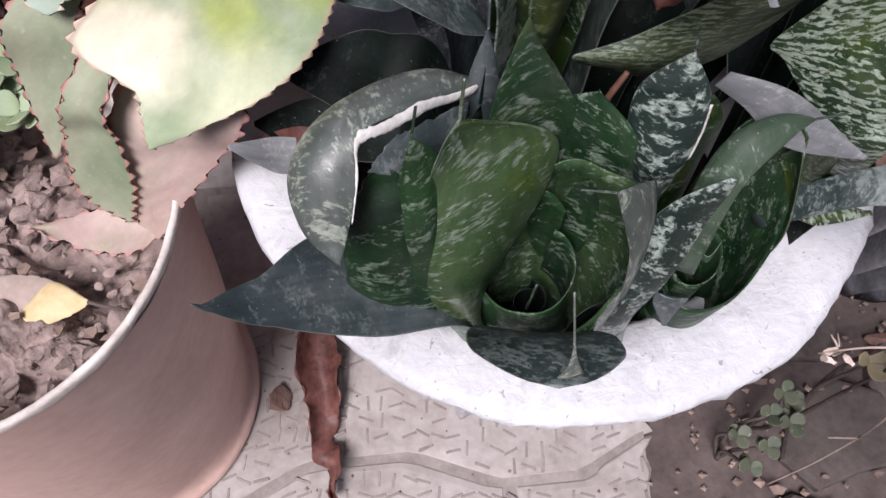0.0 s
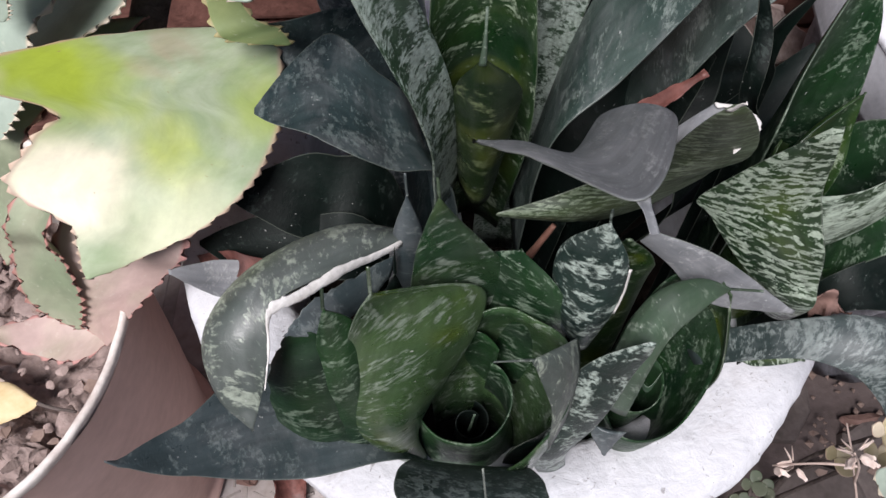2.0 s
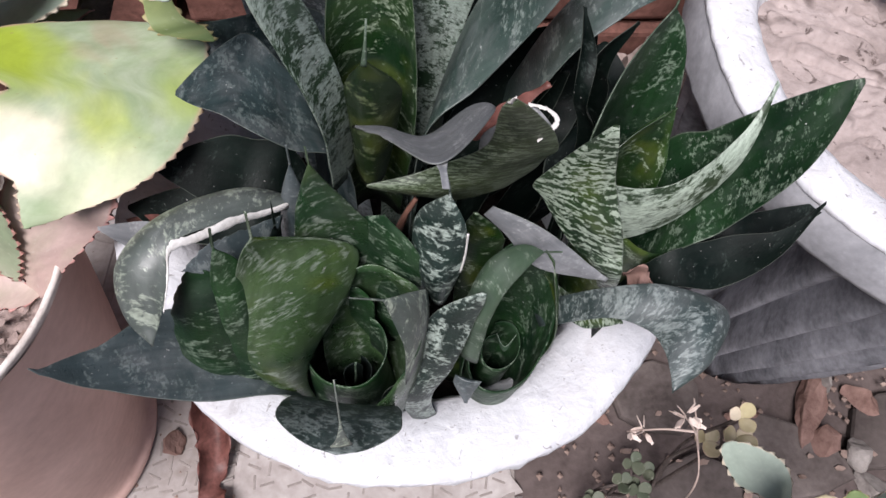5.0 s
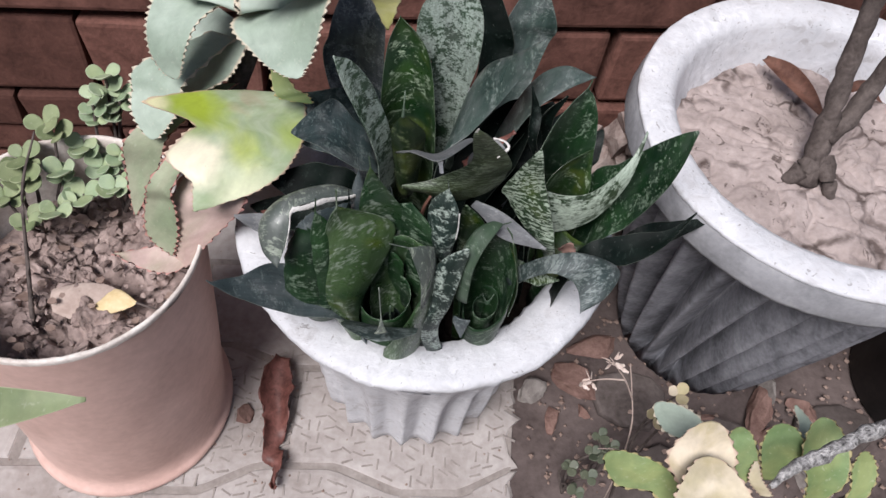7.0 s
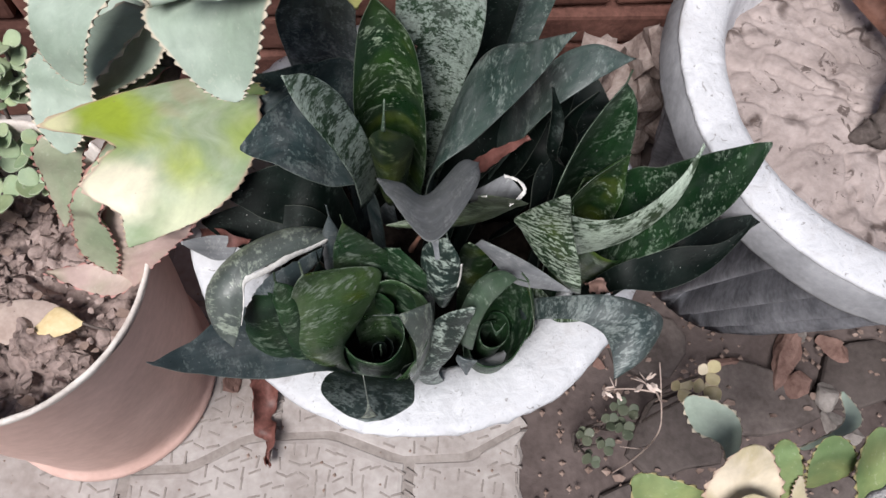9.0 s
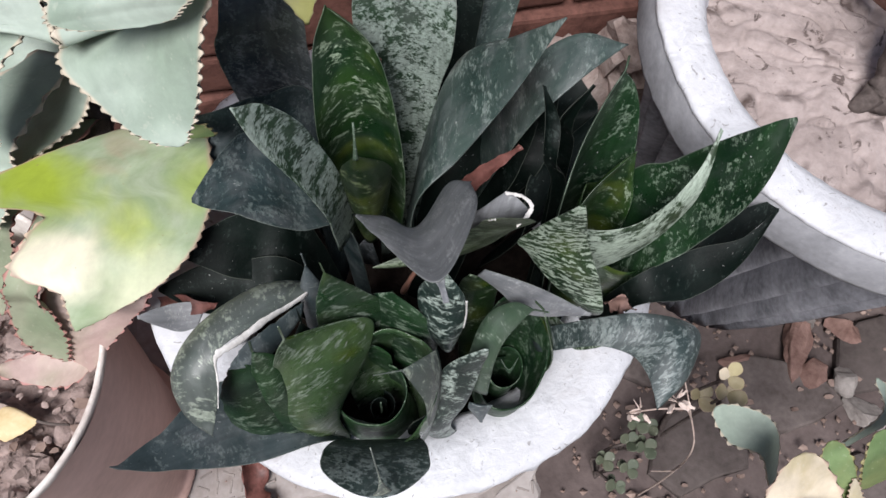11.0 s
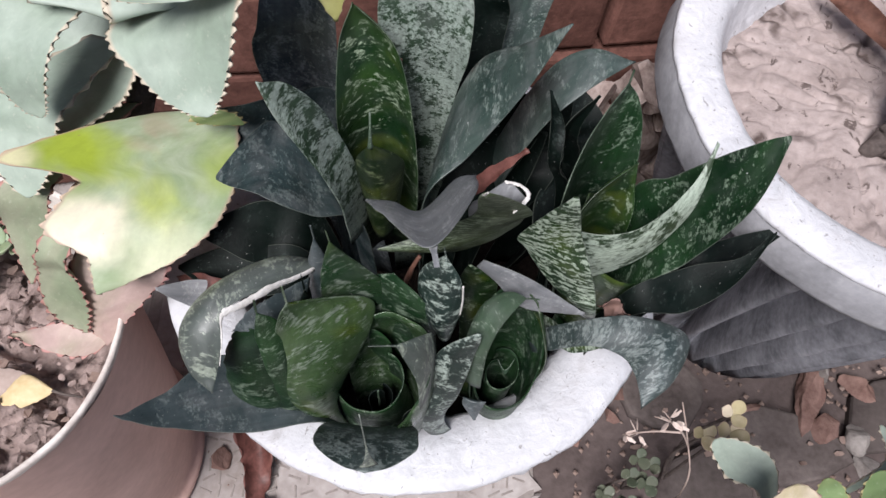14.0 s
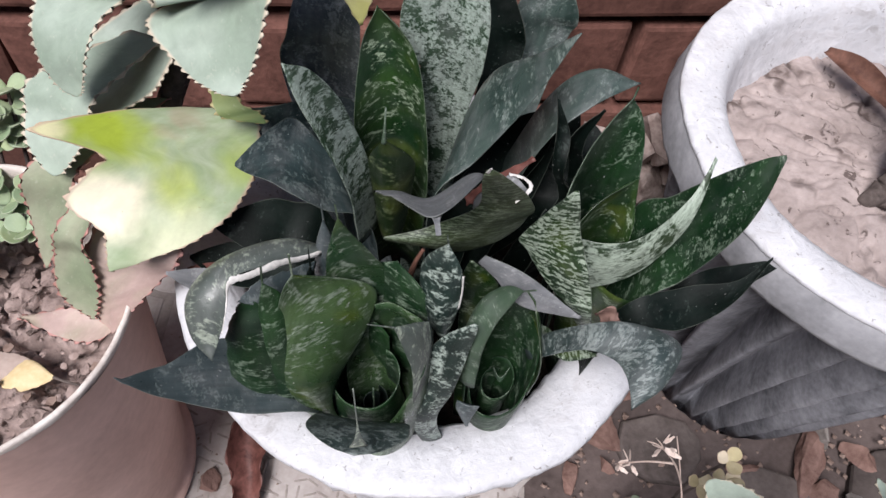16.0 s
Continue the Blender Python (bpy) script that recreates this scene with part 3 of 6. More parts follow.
CEM = Vector((0.487, 0.377, G))
cem = empty("planter", CEM, "large grey concrete planter with slanting flutes and a thick pale lip", "planter")
hc = 0.432 - G
bm = bmesh.new()
seg, rows = 440, 20
rings = []
for i in range(rows + 1):
    u = i / rows
    r0 = 0.125 + 0.070 * u ** 0.85
    ring = []
    for k in range(seg):
        a = 2 * math.pi * k / seg
        wv = abs(math.cos(13 * (a - 0.22 * u)))
        r = r0 - 0.046 * (1 - 0.42 * u ** 4) * (1 - wv) ** 0.75 * min(1, u / 0.06) + 0.0015 * noise.noise(Vector((a * 9, u * 14, 0)))
        ring.append(bm.verts.new((r * math.cos(a), r * math.sin(a), u * (hc - 0.045))))
    rings.append(ring)
for lo, hi in zip(rings, rings[1:]):
    for k in range(seg):
        bm.faces.new((lo[k], lo[(k + 1) % seg], hi[(k + 1) % seg], hi[k]))
bm.faces.new(rings[0][::-1])
part("body", leaning(bm, hc - 0.045, 0.026, 0.026), M["grey_concrete"], cem, "dark fluted grey concrete side")
part("lip", leaning(lathe([(0.2060, hc - 0.0050), (0.2068, hc - 0.0035), (0.2060, hc - 0.0005), (0.2035, hc + 0.001), (0.176, hc), (0.169, hc - 0.004), (0.164, hc - 0.014), (0.157, hc - 0.055), (0.146, hc - 0.085)], 180, 0, 0, None, 0.002, 4, False), hc - 0.045, 0.026, 0.026), M["lip"], cem, "thick pale cement lip")
# outer edge in a darker grey than the lip's top
part("lip_side", leaning(lathe([(0.190, hc - 0.046), (0.206, hc - 0.044), (0.2125, hc - 0.040), (0.2130, hc - 0.036), (0.2060, hc - 0.0045), (0.2045, hc - 0.0030)], 180, 0, 0, None, 0.002, 4, False), hc - 0.045, 0.026, 0.026), M["lip_side"], cem, "grey cement edge under the lip")
soil = part("soil", mound(0.1585, 0.010, 23, 0.0030, 0.006, 0.0045, 0.0030, 0.0006), M["silt"])
soil.location = (CEM.x, CEM.y, 0.370)
tagged(soil, "pale caked silt with cracks around the stem", "soil", kind="stuff")

# ---------------------------------------------------------------- snake plants
def snake_plant(loc, label, leaves):
    th = empty("snake_plant", loc, label, "snake plant", "snake plants in the white planter")
    inv = Matrix.Translation(-Vector(loc))
    for k, (pts, half, face, mat, kw) in enumerate(leaves):
        bm = blade(pts, half, face, seed=k + int(abs(loc[0]) * 1000), **kw)
        bm.transform(inv)
        part("leaf", bm, M[mat], th)
    return th


def rolled(c, r0, r1, z0, z1, a0, a1, tip, peak, flare=0.0, thick=0.0025, nu=18, nv=40, drop=0.45, lean=(0.0, 0.0)):
    """A young leaf rolled into a cup round c; tip is the share of the way round at which its point stands."""
    bm = bmesh.new()
    uv, met = bm.loops.layers.uv.new("blade"), bm.loops.layers.uv.new("metres")
    outer, inner, at = [], [], {}
    for i in range(nu + 1):
        u = i / nu
        ro, ri = [], []
        for j in range(nv + 1):
            v = j / nv
            a = a0 + (a1 - a0) * v
            s = 1 - abs(v - tip) / max(tip, 1 - tip)
            top = z1 - (1 - s) ** 1.4 * (z1 - z0) * drop + peak * max(0, s - 0.86) / 0.14
            z = z0 + (top - z0) * u
            r = r0 + (r1 - r0) * math.sin(u * 1.5) + 0.004 * v + flare * u ** 3
            d = Vector((math.cos(a), math.sin(a), 0))
            p = Vector((c[0] + lean[0] * u * u, c[1] + lean[1] * u * u, z)) + d * r
            p += d * 0.0015 * noise.noise(p * 40)
            th = thick * (1 - 0.7 * u)
            va, vb = bm.verts.new(p), bm.verts.new(p - d * th)
            at[va] = at[vb] = (u, v, u * (z1 - z0), (a1 - a0) * v * r1)
            ro.append(va)
            ri.append(vb)
        outer.append(ro)
        inner.append(ri)
    for i in range(nu):
        for j in range(nv):
            bm.faces.new((outer[i][j], outer[i][j + 1], outer[i + 1][j + 1], outer[i + 1][j]))
            bm.faces.new((inner[i][j], inner[i + 1][j], inner[i + 1][j + 1], inner[i][j + 1]))
        bm.faces.new((outer[i][0], outer[i + 1][0], inner[i + 1][0], inner[i][0]))
        bm.faces.new((outer[i][nv], inner[i][nv], inner[i + 1][nv], outer[i + 1][nv]))
    for j in range(nv):
        bm.faces.new((outer[nu][j], outer[nu][j + 1], inner[nu][j + 1], inner[nu][j]))
        bm.faces.new((outer[0][j], inner[0][j], inner[0][j + 1], outer[0][j + 1]))
    for f in bm.faces:
        for lp in f.loops:
            q = at[lp.vert]
            lp[uv].uv, lp[met].uv = (q[0], q[1]), (q[2], q[3])
    bmesh.ops.recalc_face_normals(bm, faces=bm.faces)
    return bm


def add_roll(th, mat, *args, **kw):
    bm = rolled(*args, **kw)
    bm.transform(Matrix.Translation(-th.location))
    part("leaf", bm, M[mat], th)


def skin(rows, metres, at_uv, thick, taper):
    """A closed thin body over a grid of points, thinner towards its margins and its end."""
    bm = bmesh.new()
    uv, met = bm.loops.layers.uv.new("blade"), bm.loops.layers.uv.new("metres")
    m, n = len(rows) - 1, len(rows[0]) - 1
    top, bot, at = [], [], {}
    for i in range(m + 1):
        rt, rb = [], []
        for j in range(n + 1):
            p = rows[i][j]
            along = rows[min(i + 1, m)][j] - rows[max(i - 1, 0)][j]
            over = rows[i][min(j + 1, n)] - rows[i][max(j - 1, 0)]
            nor = along.cross(over)
            nor = nor.normalized() if nor.length > 1e-12 else Vector((0, 0, 1))
            v = 2 * j / n - 1
            th = thick * (1 - 0.7 * v * v) * (1 - taper * i / m)
            a, b = bm.verts.new(p + nor * th * 0.5), bm.verts.new(p - nor * th * 0.5)
            at[a] = at[b] = (*at_uv(i / m, j / n), *metres[i][j])
            rt.append(a)
            rb.append(b)
        top.append(rt)
        bot.append(rb)
    for i in range(m):
        for j in range(n):
            bm.faces.new((top[i][j], top[i + 1][j], top[i + 1][j + 1], top[i][j + 1]))
            bm.faces.new((bot[i][j], bot[i][j + 1], bot[i + 1][j + 1], bot[i + 1][j]))
        bm.faces.new((top[i][0], bot[i][0], bot[i + 1][0], top[i + 1][0]))
        bm.faces.new((top[i][n], top[i + 1][n], bot[i + 1][n], bot[i][n]))
    for j in range(n):
        bm.faces.new((top[0][j], top[0][j + 1], bot[0][j + 1], bot[0][j]))
        bm.faces.new((top[m][j], bot[m][j], bot[m][j + 1], top[m][j + 1]))
    for f in bm.faces:
        for lp in f.loops:
            q = at[lp.vert]
            lp[uv].uv, lp[met].uv = (q[0], q[1]), (q[2], q[3])
    bmesh.ops.recalc_face_normals(bm, faces=bm.faces)
    return bm


def shell(left, mid, right, tip, awn=None, thick=0.0022, nu=30, nv=16, torn=0.0, seed=0):
    """A bowed leaf between two margins, its midrib given as well; the three meet at the tip, and awn is the end of a fine point."""
    tip = Vector(tip)
    curves = [[Vector(p) for p in c] + [tip] for c in (left, mid, right)]
    rows, metres, run, last = [], [], 0.0, None
    for i in range(nu + 1):
        u = i / nu
        a, b, c = (bez(k, u) for k in curves)
        if torn:
            shake = torn * noise.noise(Vector((u * 17, seed, 0))) + 0.5 * torn * noise.noise(Vector((u * 51, seed, 3)))
            a, c = a + (a - c).normalized() * shake, c + (c - a).normalized() * shake * 0.8
        if (a - c).length < 0.0012:
            d = (a - c).normalized() if (a - c).length > 1e-9 else Vector((1, 0, 0))
            a, c = b + d * 0.0006, b - d * 0.0006
        row = [a * ((1 - v) * (1 - 2 * v)) + b * (4 * v * (1 - v)) + c * (v * (2 * v - 1)) for v in (0.5 - 0.5 * math.cos(math.pi * j / nv) for j in range(nv + 1))]
        row = [p + Vector((1, 1, 1)) * 0.0008 * noise.noise(p * 50 + Vector((seed, 0, 0))) * (1 - u) for p in row]
        run += (b - last).length if last else 0.0
        last = b
        rows.append(row)
        metres.append([(run, (j / nv - 0.5) * (a - c).length) for j in range(nv + 1)])
    if awn:
        d = (rows[-1][0] - rows[-1][-1]).normalized()
        for k in range(1, 7):
            p, w = tip.lerp(Vector(awn), k / 6), 0.0007 * (1 - 0.85 * k / 6)
            rows.append([p + d * w * (1 - 2 * j / nv) for j in range(nv + 1)])
            metres.append([(run + 0.002 * k, (j / nv - 0.5) * 0.001) for j in range(nv + 1)])
    return skin(rows, metres, lambda u, v: (u, v), thick, 0.5)


def sheath(c, rim, z0, r0, thick=0.0022, nu=16, nv=72, belly=0.0, lean=(0.0, 0.0)):
    """A leaf wrapped into a cup round c; rim rows are degrees round it, radius and height of its margin."""
    rim = [Vector(r) for r in rim]
    rows, metres = [], []
    for i in range(nu + 1):
        u = i / nu
        row, met, run, last = [], [], 0.0, None
        for j in range(nv + 1):
            deg, r, z = bez(rim, j / nv)
            a = radians(deg)
            rr = r0 + (r - r0) * math.sin(u * math.pi / 2) + belly * math.sin(u * math.pi)
            p = Vector((c[0] + lean[0] * u, c[1] + lean[1] * u, z0 + (z - z0) * u)) + Vector((math.cos(a), math.sin(a), 0)) * rr
            p += Vector((math.cos(a), math.sin(a), 0)) * 0.001 * noise.noise(p * 45)
            run += (p - last).length if last else 0.0
            last = p
            row.append(p)
            met.append(((z - z0) * u, run))
        rows.append(row)
        metres.append(met)
    return skin(rows, metres, lambda u, v: (u, 0.92), thick, 0.6)


def add_leaf(th, mat, bm, name="leaf", label=""):
    bm.transform(Matrix.Translation(-th.location))
    return part(name, bm, M[mat], th, label)


Z0 = RIM - 0.10
# the tall rosette at the back
A = snake_plant((0.062, 0.25, Z0), "tall dark mottled snake plant rosette rising from the planter", [
    (((0.045, 0.268, 0.28), (-0.003, 0.332, 0.455), (-0.004, 0.343, 0.5), (-0.001, 0.364, 0.525), (0.002, 0.387, 0.55)),
     (0.016, 0.0285, 0.0255, 0.0195, 0), ((1, -0.05, 0), (1, -0.05, 0), (1, -0.04, 0), (1, -0.03, 0), (1, -0.03, 0)), "snake_dusty", dict(cup=0.35, across=True)),
    (((0.078, 0.272, 0.28), (0.078, 0.291, 0.47), (0.079, 0.295, 0.535), (0.079, 0.303, 0.575), (0.082, 0.320, 0.602)),
     (0.016, 0.020, 0.0267, 0.0240, 0), ((1, 0.06, 0), (1, 0.06, 0), (0.99, -0.11, 0), (1, -0.04, 0), (1, -0.04, 0)), "snake_fleck", dict(cup=0.25, across=True)),
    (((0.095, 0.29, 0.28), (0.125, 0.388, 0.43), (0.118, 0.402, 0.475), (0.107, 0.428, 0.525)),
     (0.015, 0.0151, 0.0212, 0), ((0.99, 0.13, 0), (0.99, 0.13, 0), (0.99, 0.14, 0), (0.99, 0.14, 0)), "snake_shaded", dict(cup=0.3, across=True)),
    (((0.115, 0.31, 0.28), (0.154, 0.415, 0.43), (0.157, 0.427, 0.47), (0.159, 0.452, 0.51)),
     (0.015, 0.0215, 0.0269, 0), ((0.95, 0.3, 0), (0.95, 0.3, 0), (0.99, 0.17, 0), (0.99, 0.17, 0)), "snake_mist", dict(cup=0.3, across=True)),
    (((0.048, 0.226, 0.28), (0.032, 0.243, 0.432), (0.006, 0.237, 0.473), (-0.016, 0.241, 0.487), (-0.042, 0.225, 0.492)),
     (0.014, 0.0175, 0.0238, 0.0251, 0), ((-0.51, 0.74, 0.43), (-0.51, 0.74, 0.43), (-0.21, 0.93, 0.32), (-0.08, 0.98, 0.2), (-0.08, 0.98, 0.2)), "snake_plain", dict(cup=0.2, across=True)),
    (((0.03, 0.25, 0.28), (0.015, 0.3, 0.42), (-0.017, 0.292, 0.438), (-0.043, 0.288, 0.445), (-0.066, 0.298, 0.455)),
     (0.018, 0.0308, 0.0317, 0.0242, 0), ((0.21, 0.73, 0.65), (0.21, 0.73, 0.65), (0.14, 0.82, 0.55), (0.25, 0.74, 0.62), (0.25, 0.74, 0.62)), "snake_plain", dict(cup=0.2, across=True)),
    (((-0.054, 0.188, 0.407), (-0.072, 0.185, 0.412), (-0.09, 0.184, 0.42)),
     (0.0086, 0.0085, 0), ((0.4, 0.87, 0.29), (-0.18, 0.94, 0.29), (-0.18, 0.94, 0.29)), "snake_grey", dict(cup=0.2, across=True)),
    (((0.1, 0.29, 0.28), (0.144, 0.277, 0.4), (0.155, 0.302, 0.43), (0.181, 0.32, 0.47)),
     (0.016, 0.0225, 0.0293, 0), ((1, -0.07, 0), (1, -0.07, 0), (0.99, -0.14, 0), (0.99, -0.14, 0)), "snake_shaded", dict(cup=0.2, across=True)),
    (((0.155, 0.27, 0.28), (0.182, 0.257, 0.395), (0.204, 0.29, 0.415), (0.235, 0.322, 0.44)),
     (0.016, 0.03, 0.0322, 0), ((0.82, 0.55, 0.17), (0.82, 0.55, 0.17), (0.96, 0.22, 0.16), (0.96, 0.22, 0.16)), "snake_shaded", dict(cup=0.2, across=True)),
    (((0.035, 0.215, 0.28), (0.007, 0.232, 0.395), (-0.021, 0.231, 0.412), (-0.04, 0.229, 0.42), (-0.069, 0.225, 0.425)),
     (0.018, 0.0213, 0.0226, 0.0184, 0), ((0.16, 0.87, 0.47), (0.16, 0.87, 0.47), (0.15, 0.82, 0.55), (0.19, 0.82, 0.54), (0.19, 0.82, 0.54)), "snake_shaded", dict(cup=0.15, across=True)),
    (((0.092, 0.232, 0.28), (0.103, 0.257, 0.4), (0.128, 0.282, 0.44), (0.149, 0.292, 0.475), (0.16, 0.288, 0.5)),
     (0.012, 0.0145, 0.0204, 0.0158, 0), ((0.76, -0.65, 0), (0.76, -0.65, 0), (0.59, -0.81, 0), (0.57, -0.76, -0.32), (0.57, -0.76, -0.32)), "snake_shaded", dict(cup=0.3, across=True)),
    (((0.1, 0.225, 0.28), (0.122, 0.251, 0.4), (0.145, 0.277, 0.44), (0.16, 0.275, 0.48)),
     (0.012, 0.0154, 0.0186, 0), ((0.42, -0.91, 0), (0.42, -0.91, 0), (0.51, -0.86, 0), (0.51, -0.86, 0)), "snake_shaded", dict(cup=0.3, across=True)),
    (((0.098, 0.193, 0.47), (0.093, 0.184, 0.492), (0.109, 0.186, 0.508), (0.12, 0.178, 0.54), (0.105, 0.156, 0.596)),
     (0.013, 0.0394, 0.0285, 0.0151, 0), ((1, 0.08, 0), (0.94, 0.28, -0.2), (0.98, 0.16, 0.09), (0.93, -0.1, 0.36), (0.93, -0.1, 0.36)), "snake_olive", dict(cup=-0.12, tipk=0.6, thick=0.002, across=True)),
    (((0.117, 0.187, 0.515), (0.118, 0.184, 0.542), (0.121, 0.19, 0.553)),
     (0.012, 0.0143, 0), ((-1, 0, 0), (-0.87, 0.17, -0.45), (-0.87, 0.17, -0.45)), "snake_grey", dict(cup=0.2, across=True)),
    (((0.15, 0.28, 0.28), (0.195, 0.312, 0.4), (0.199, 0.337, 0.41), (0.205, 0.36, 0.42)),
     (0.014, 0.0229, 0.0236, 0), ((0.98, 0.2, 0), (0.98, 0.2, 0), (1, 0.08, 0), (1, 0.08, 0)), "snake_shaded", dict(cup=0.2, across=True)),
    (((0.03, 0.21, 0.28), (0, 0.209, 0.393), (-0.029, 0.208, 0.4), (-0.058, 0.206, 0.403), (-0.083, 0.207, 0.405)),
     (0.02, 0.0172, 0.0173, 0.0153, 0), ((0.06, 0.9, 0.43), (0.06, 0.9, 0.43), (-0.09, 0.95, 0.29), (-0.13, 0.98, 0.16), (-0.13, 0.98, 0.16)), "snake_shaded", dict(cup=0.15, across=True)),
])

add_leaf(A, "snake_green", shell(((0.042, 0.262, 0.33), (0.031, 0.250, 0.45), (0.0285, 0.254, 0.512), (0.0300, 0.276, 0.550)), ((0.057, 0.274, 0.33), (0.055, 0.268, 0.45), (0.050, 0.275, 0.518), (0.0445, 0.287, 0.555)), ((0.075, 0.262, 0.33), (0.078, 0.248, 0.45), (0.0720, 0.262, 0.516), (0.0610, 0.277, 0.553)), (0.0385, 0.288, 0.572), seed=21))
add_leaf(A, "snake_pup", shell(((0.046, 0.240, 0.42), (0.0395, 0.2375, 0.480), (0.0405, 0.2365, 0.501)), ((0.055, 0.226, 0.42), (0.0535, 0.226, 0.482), (0.0520, 0.2285, 0.508)), ((0.064, 0.242, 0.42), (0.0685, 0.241, 0.480), (0.0655, 0.2395, 0.499)), (0.0493, 0.2315, 0.522), seed=22))
add_leaf(A, "snake_silver", shell(((0.0478, 0.2310, 0.519), (0.0484, 0.2335, 0.527)), ((0.0493, 0.2300, 0.520), (0.0492, 0.2330, 0.528)), ((0.0508, 0.2310, 0.519), (0.0500, 0.2335, 0.527)), (0.0491, 0.2407, 0.5395), thick=0.0012, nu=10, nv=6))
add_leaf(A, "snake_fleck", shell(((0.034, 0.221, 0.42), (0.030, 0.215, 0.485), (0.015, 0.2155, 0.533), (0.004, 0.2165, 0.562)), ((0.040, 0.231, 0.42), (0.033, 0.224, 0.488), (0.0155, 0.2215, 0.543), (0.0040, 0.2205, 0.570)), ((0.047, 0.246, 0.42), (0.040, 0.237, 0.490), (0.0255, 0.2390, 0.538), (0.0100, 0.2325, 0.570)), (-0.003, 0.2215, 0.584), seed=23))
add_leaf(A, "snake_mist", shell(((0.080, 0.265, 0.36), (0.094, 0.282, 0.47), (0.110, 0.288, 0.528), (0.134, 0.275, 0.561)), ((0.081, 0.250, 0.36), (0.090, 0.260, 0.470), (0.107, 0.268, 0.520), (0.132, 0.265, 0.558)), ((0.082, 0.225, 0.36), (0.081, 0.222, 0.476), (0.106, 0.236, 0.506), (0.133, 0.250, 0.547)), (0.152, 0.260, 0.592), seed=24))
add_leaf(A, "snake_mist", shell(((0.120, 0.290, 0.40), (0.148, 0.292, 0.505), (0.175, 0.297, 0.534)), ((0.122, 0.276, 0.40), (0.149, 0.277, 0.503), (0.175, 0.284, 0.533)), ((0.125, 0.258, 0.40), (0.147, 0.256, 0.500), (0.172, 0.268, 0.528)), (0.2044, 0.290, 0.533), seed=25))
# the grey, two-lobed upper face of the curled leaf, and its withered point
add_leaf(A, "snake_grey", shell(((0.0471, 0.2049, 0.5067), (0.064, 0.160, 0.560), (0.0825, 0.1345, 0.5855), (0.1045, 0.178, 0.560)), ((0.0471, 0.2049, 0.5067), (0.063, 0.182, 0.537), (0.0805, 0.168, 0.553), (0.1000, 0.198, 0.538)), ((0.0471, 0.2049, 0.5067), (0.063, 0.1985, 0.515), (0.0785, 0.1870, 0.525), (0.0990, 0.224, 0.500)), (0.1085, 0.213, 0.522), thick=0.0018, nu=40, seed=28))
add_leaf(A, "snake_grey", blade(((0.0825, 0.1365, 0.5830), (0.0836, 0.1310, 0.5840), (0.0846, 0.1257, 0.5835)), (0.0024, 0.0010, 0), ((0, 0.5, 0.85),) * 3, thick=0.0008, nu=8, nv=4, seed=4), "dry_margin", "withered leaf point")
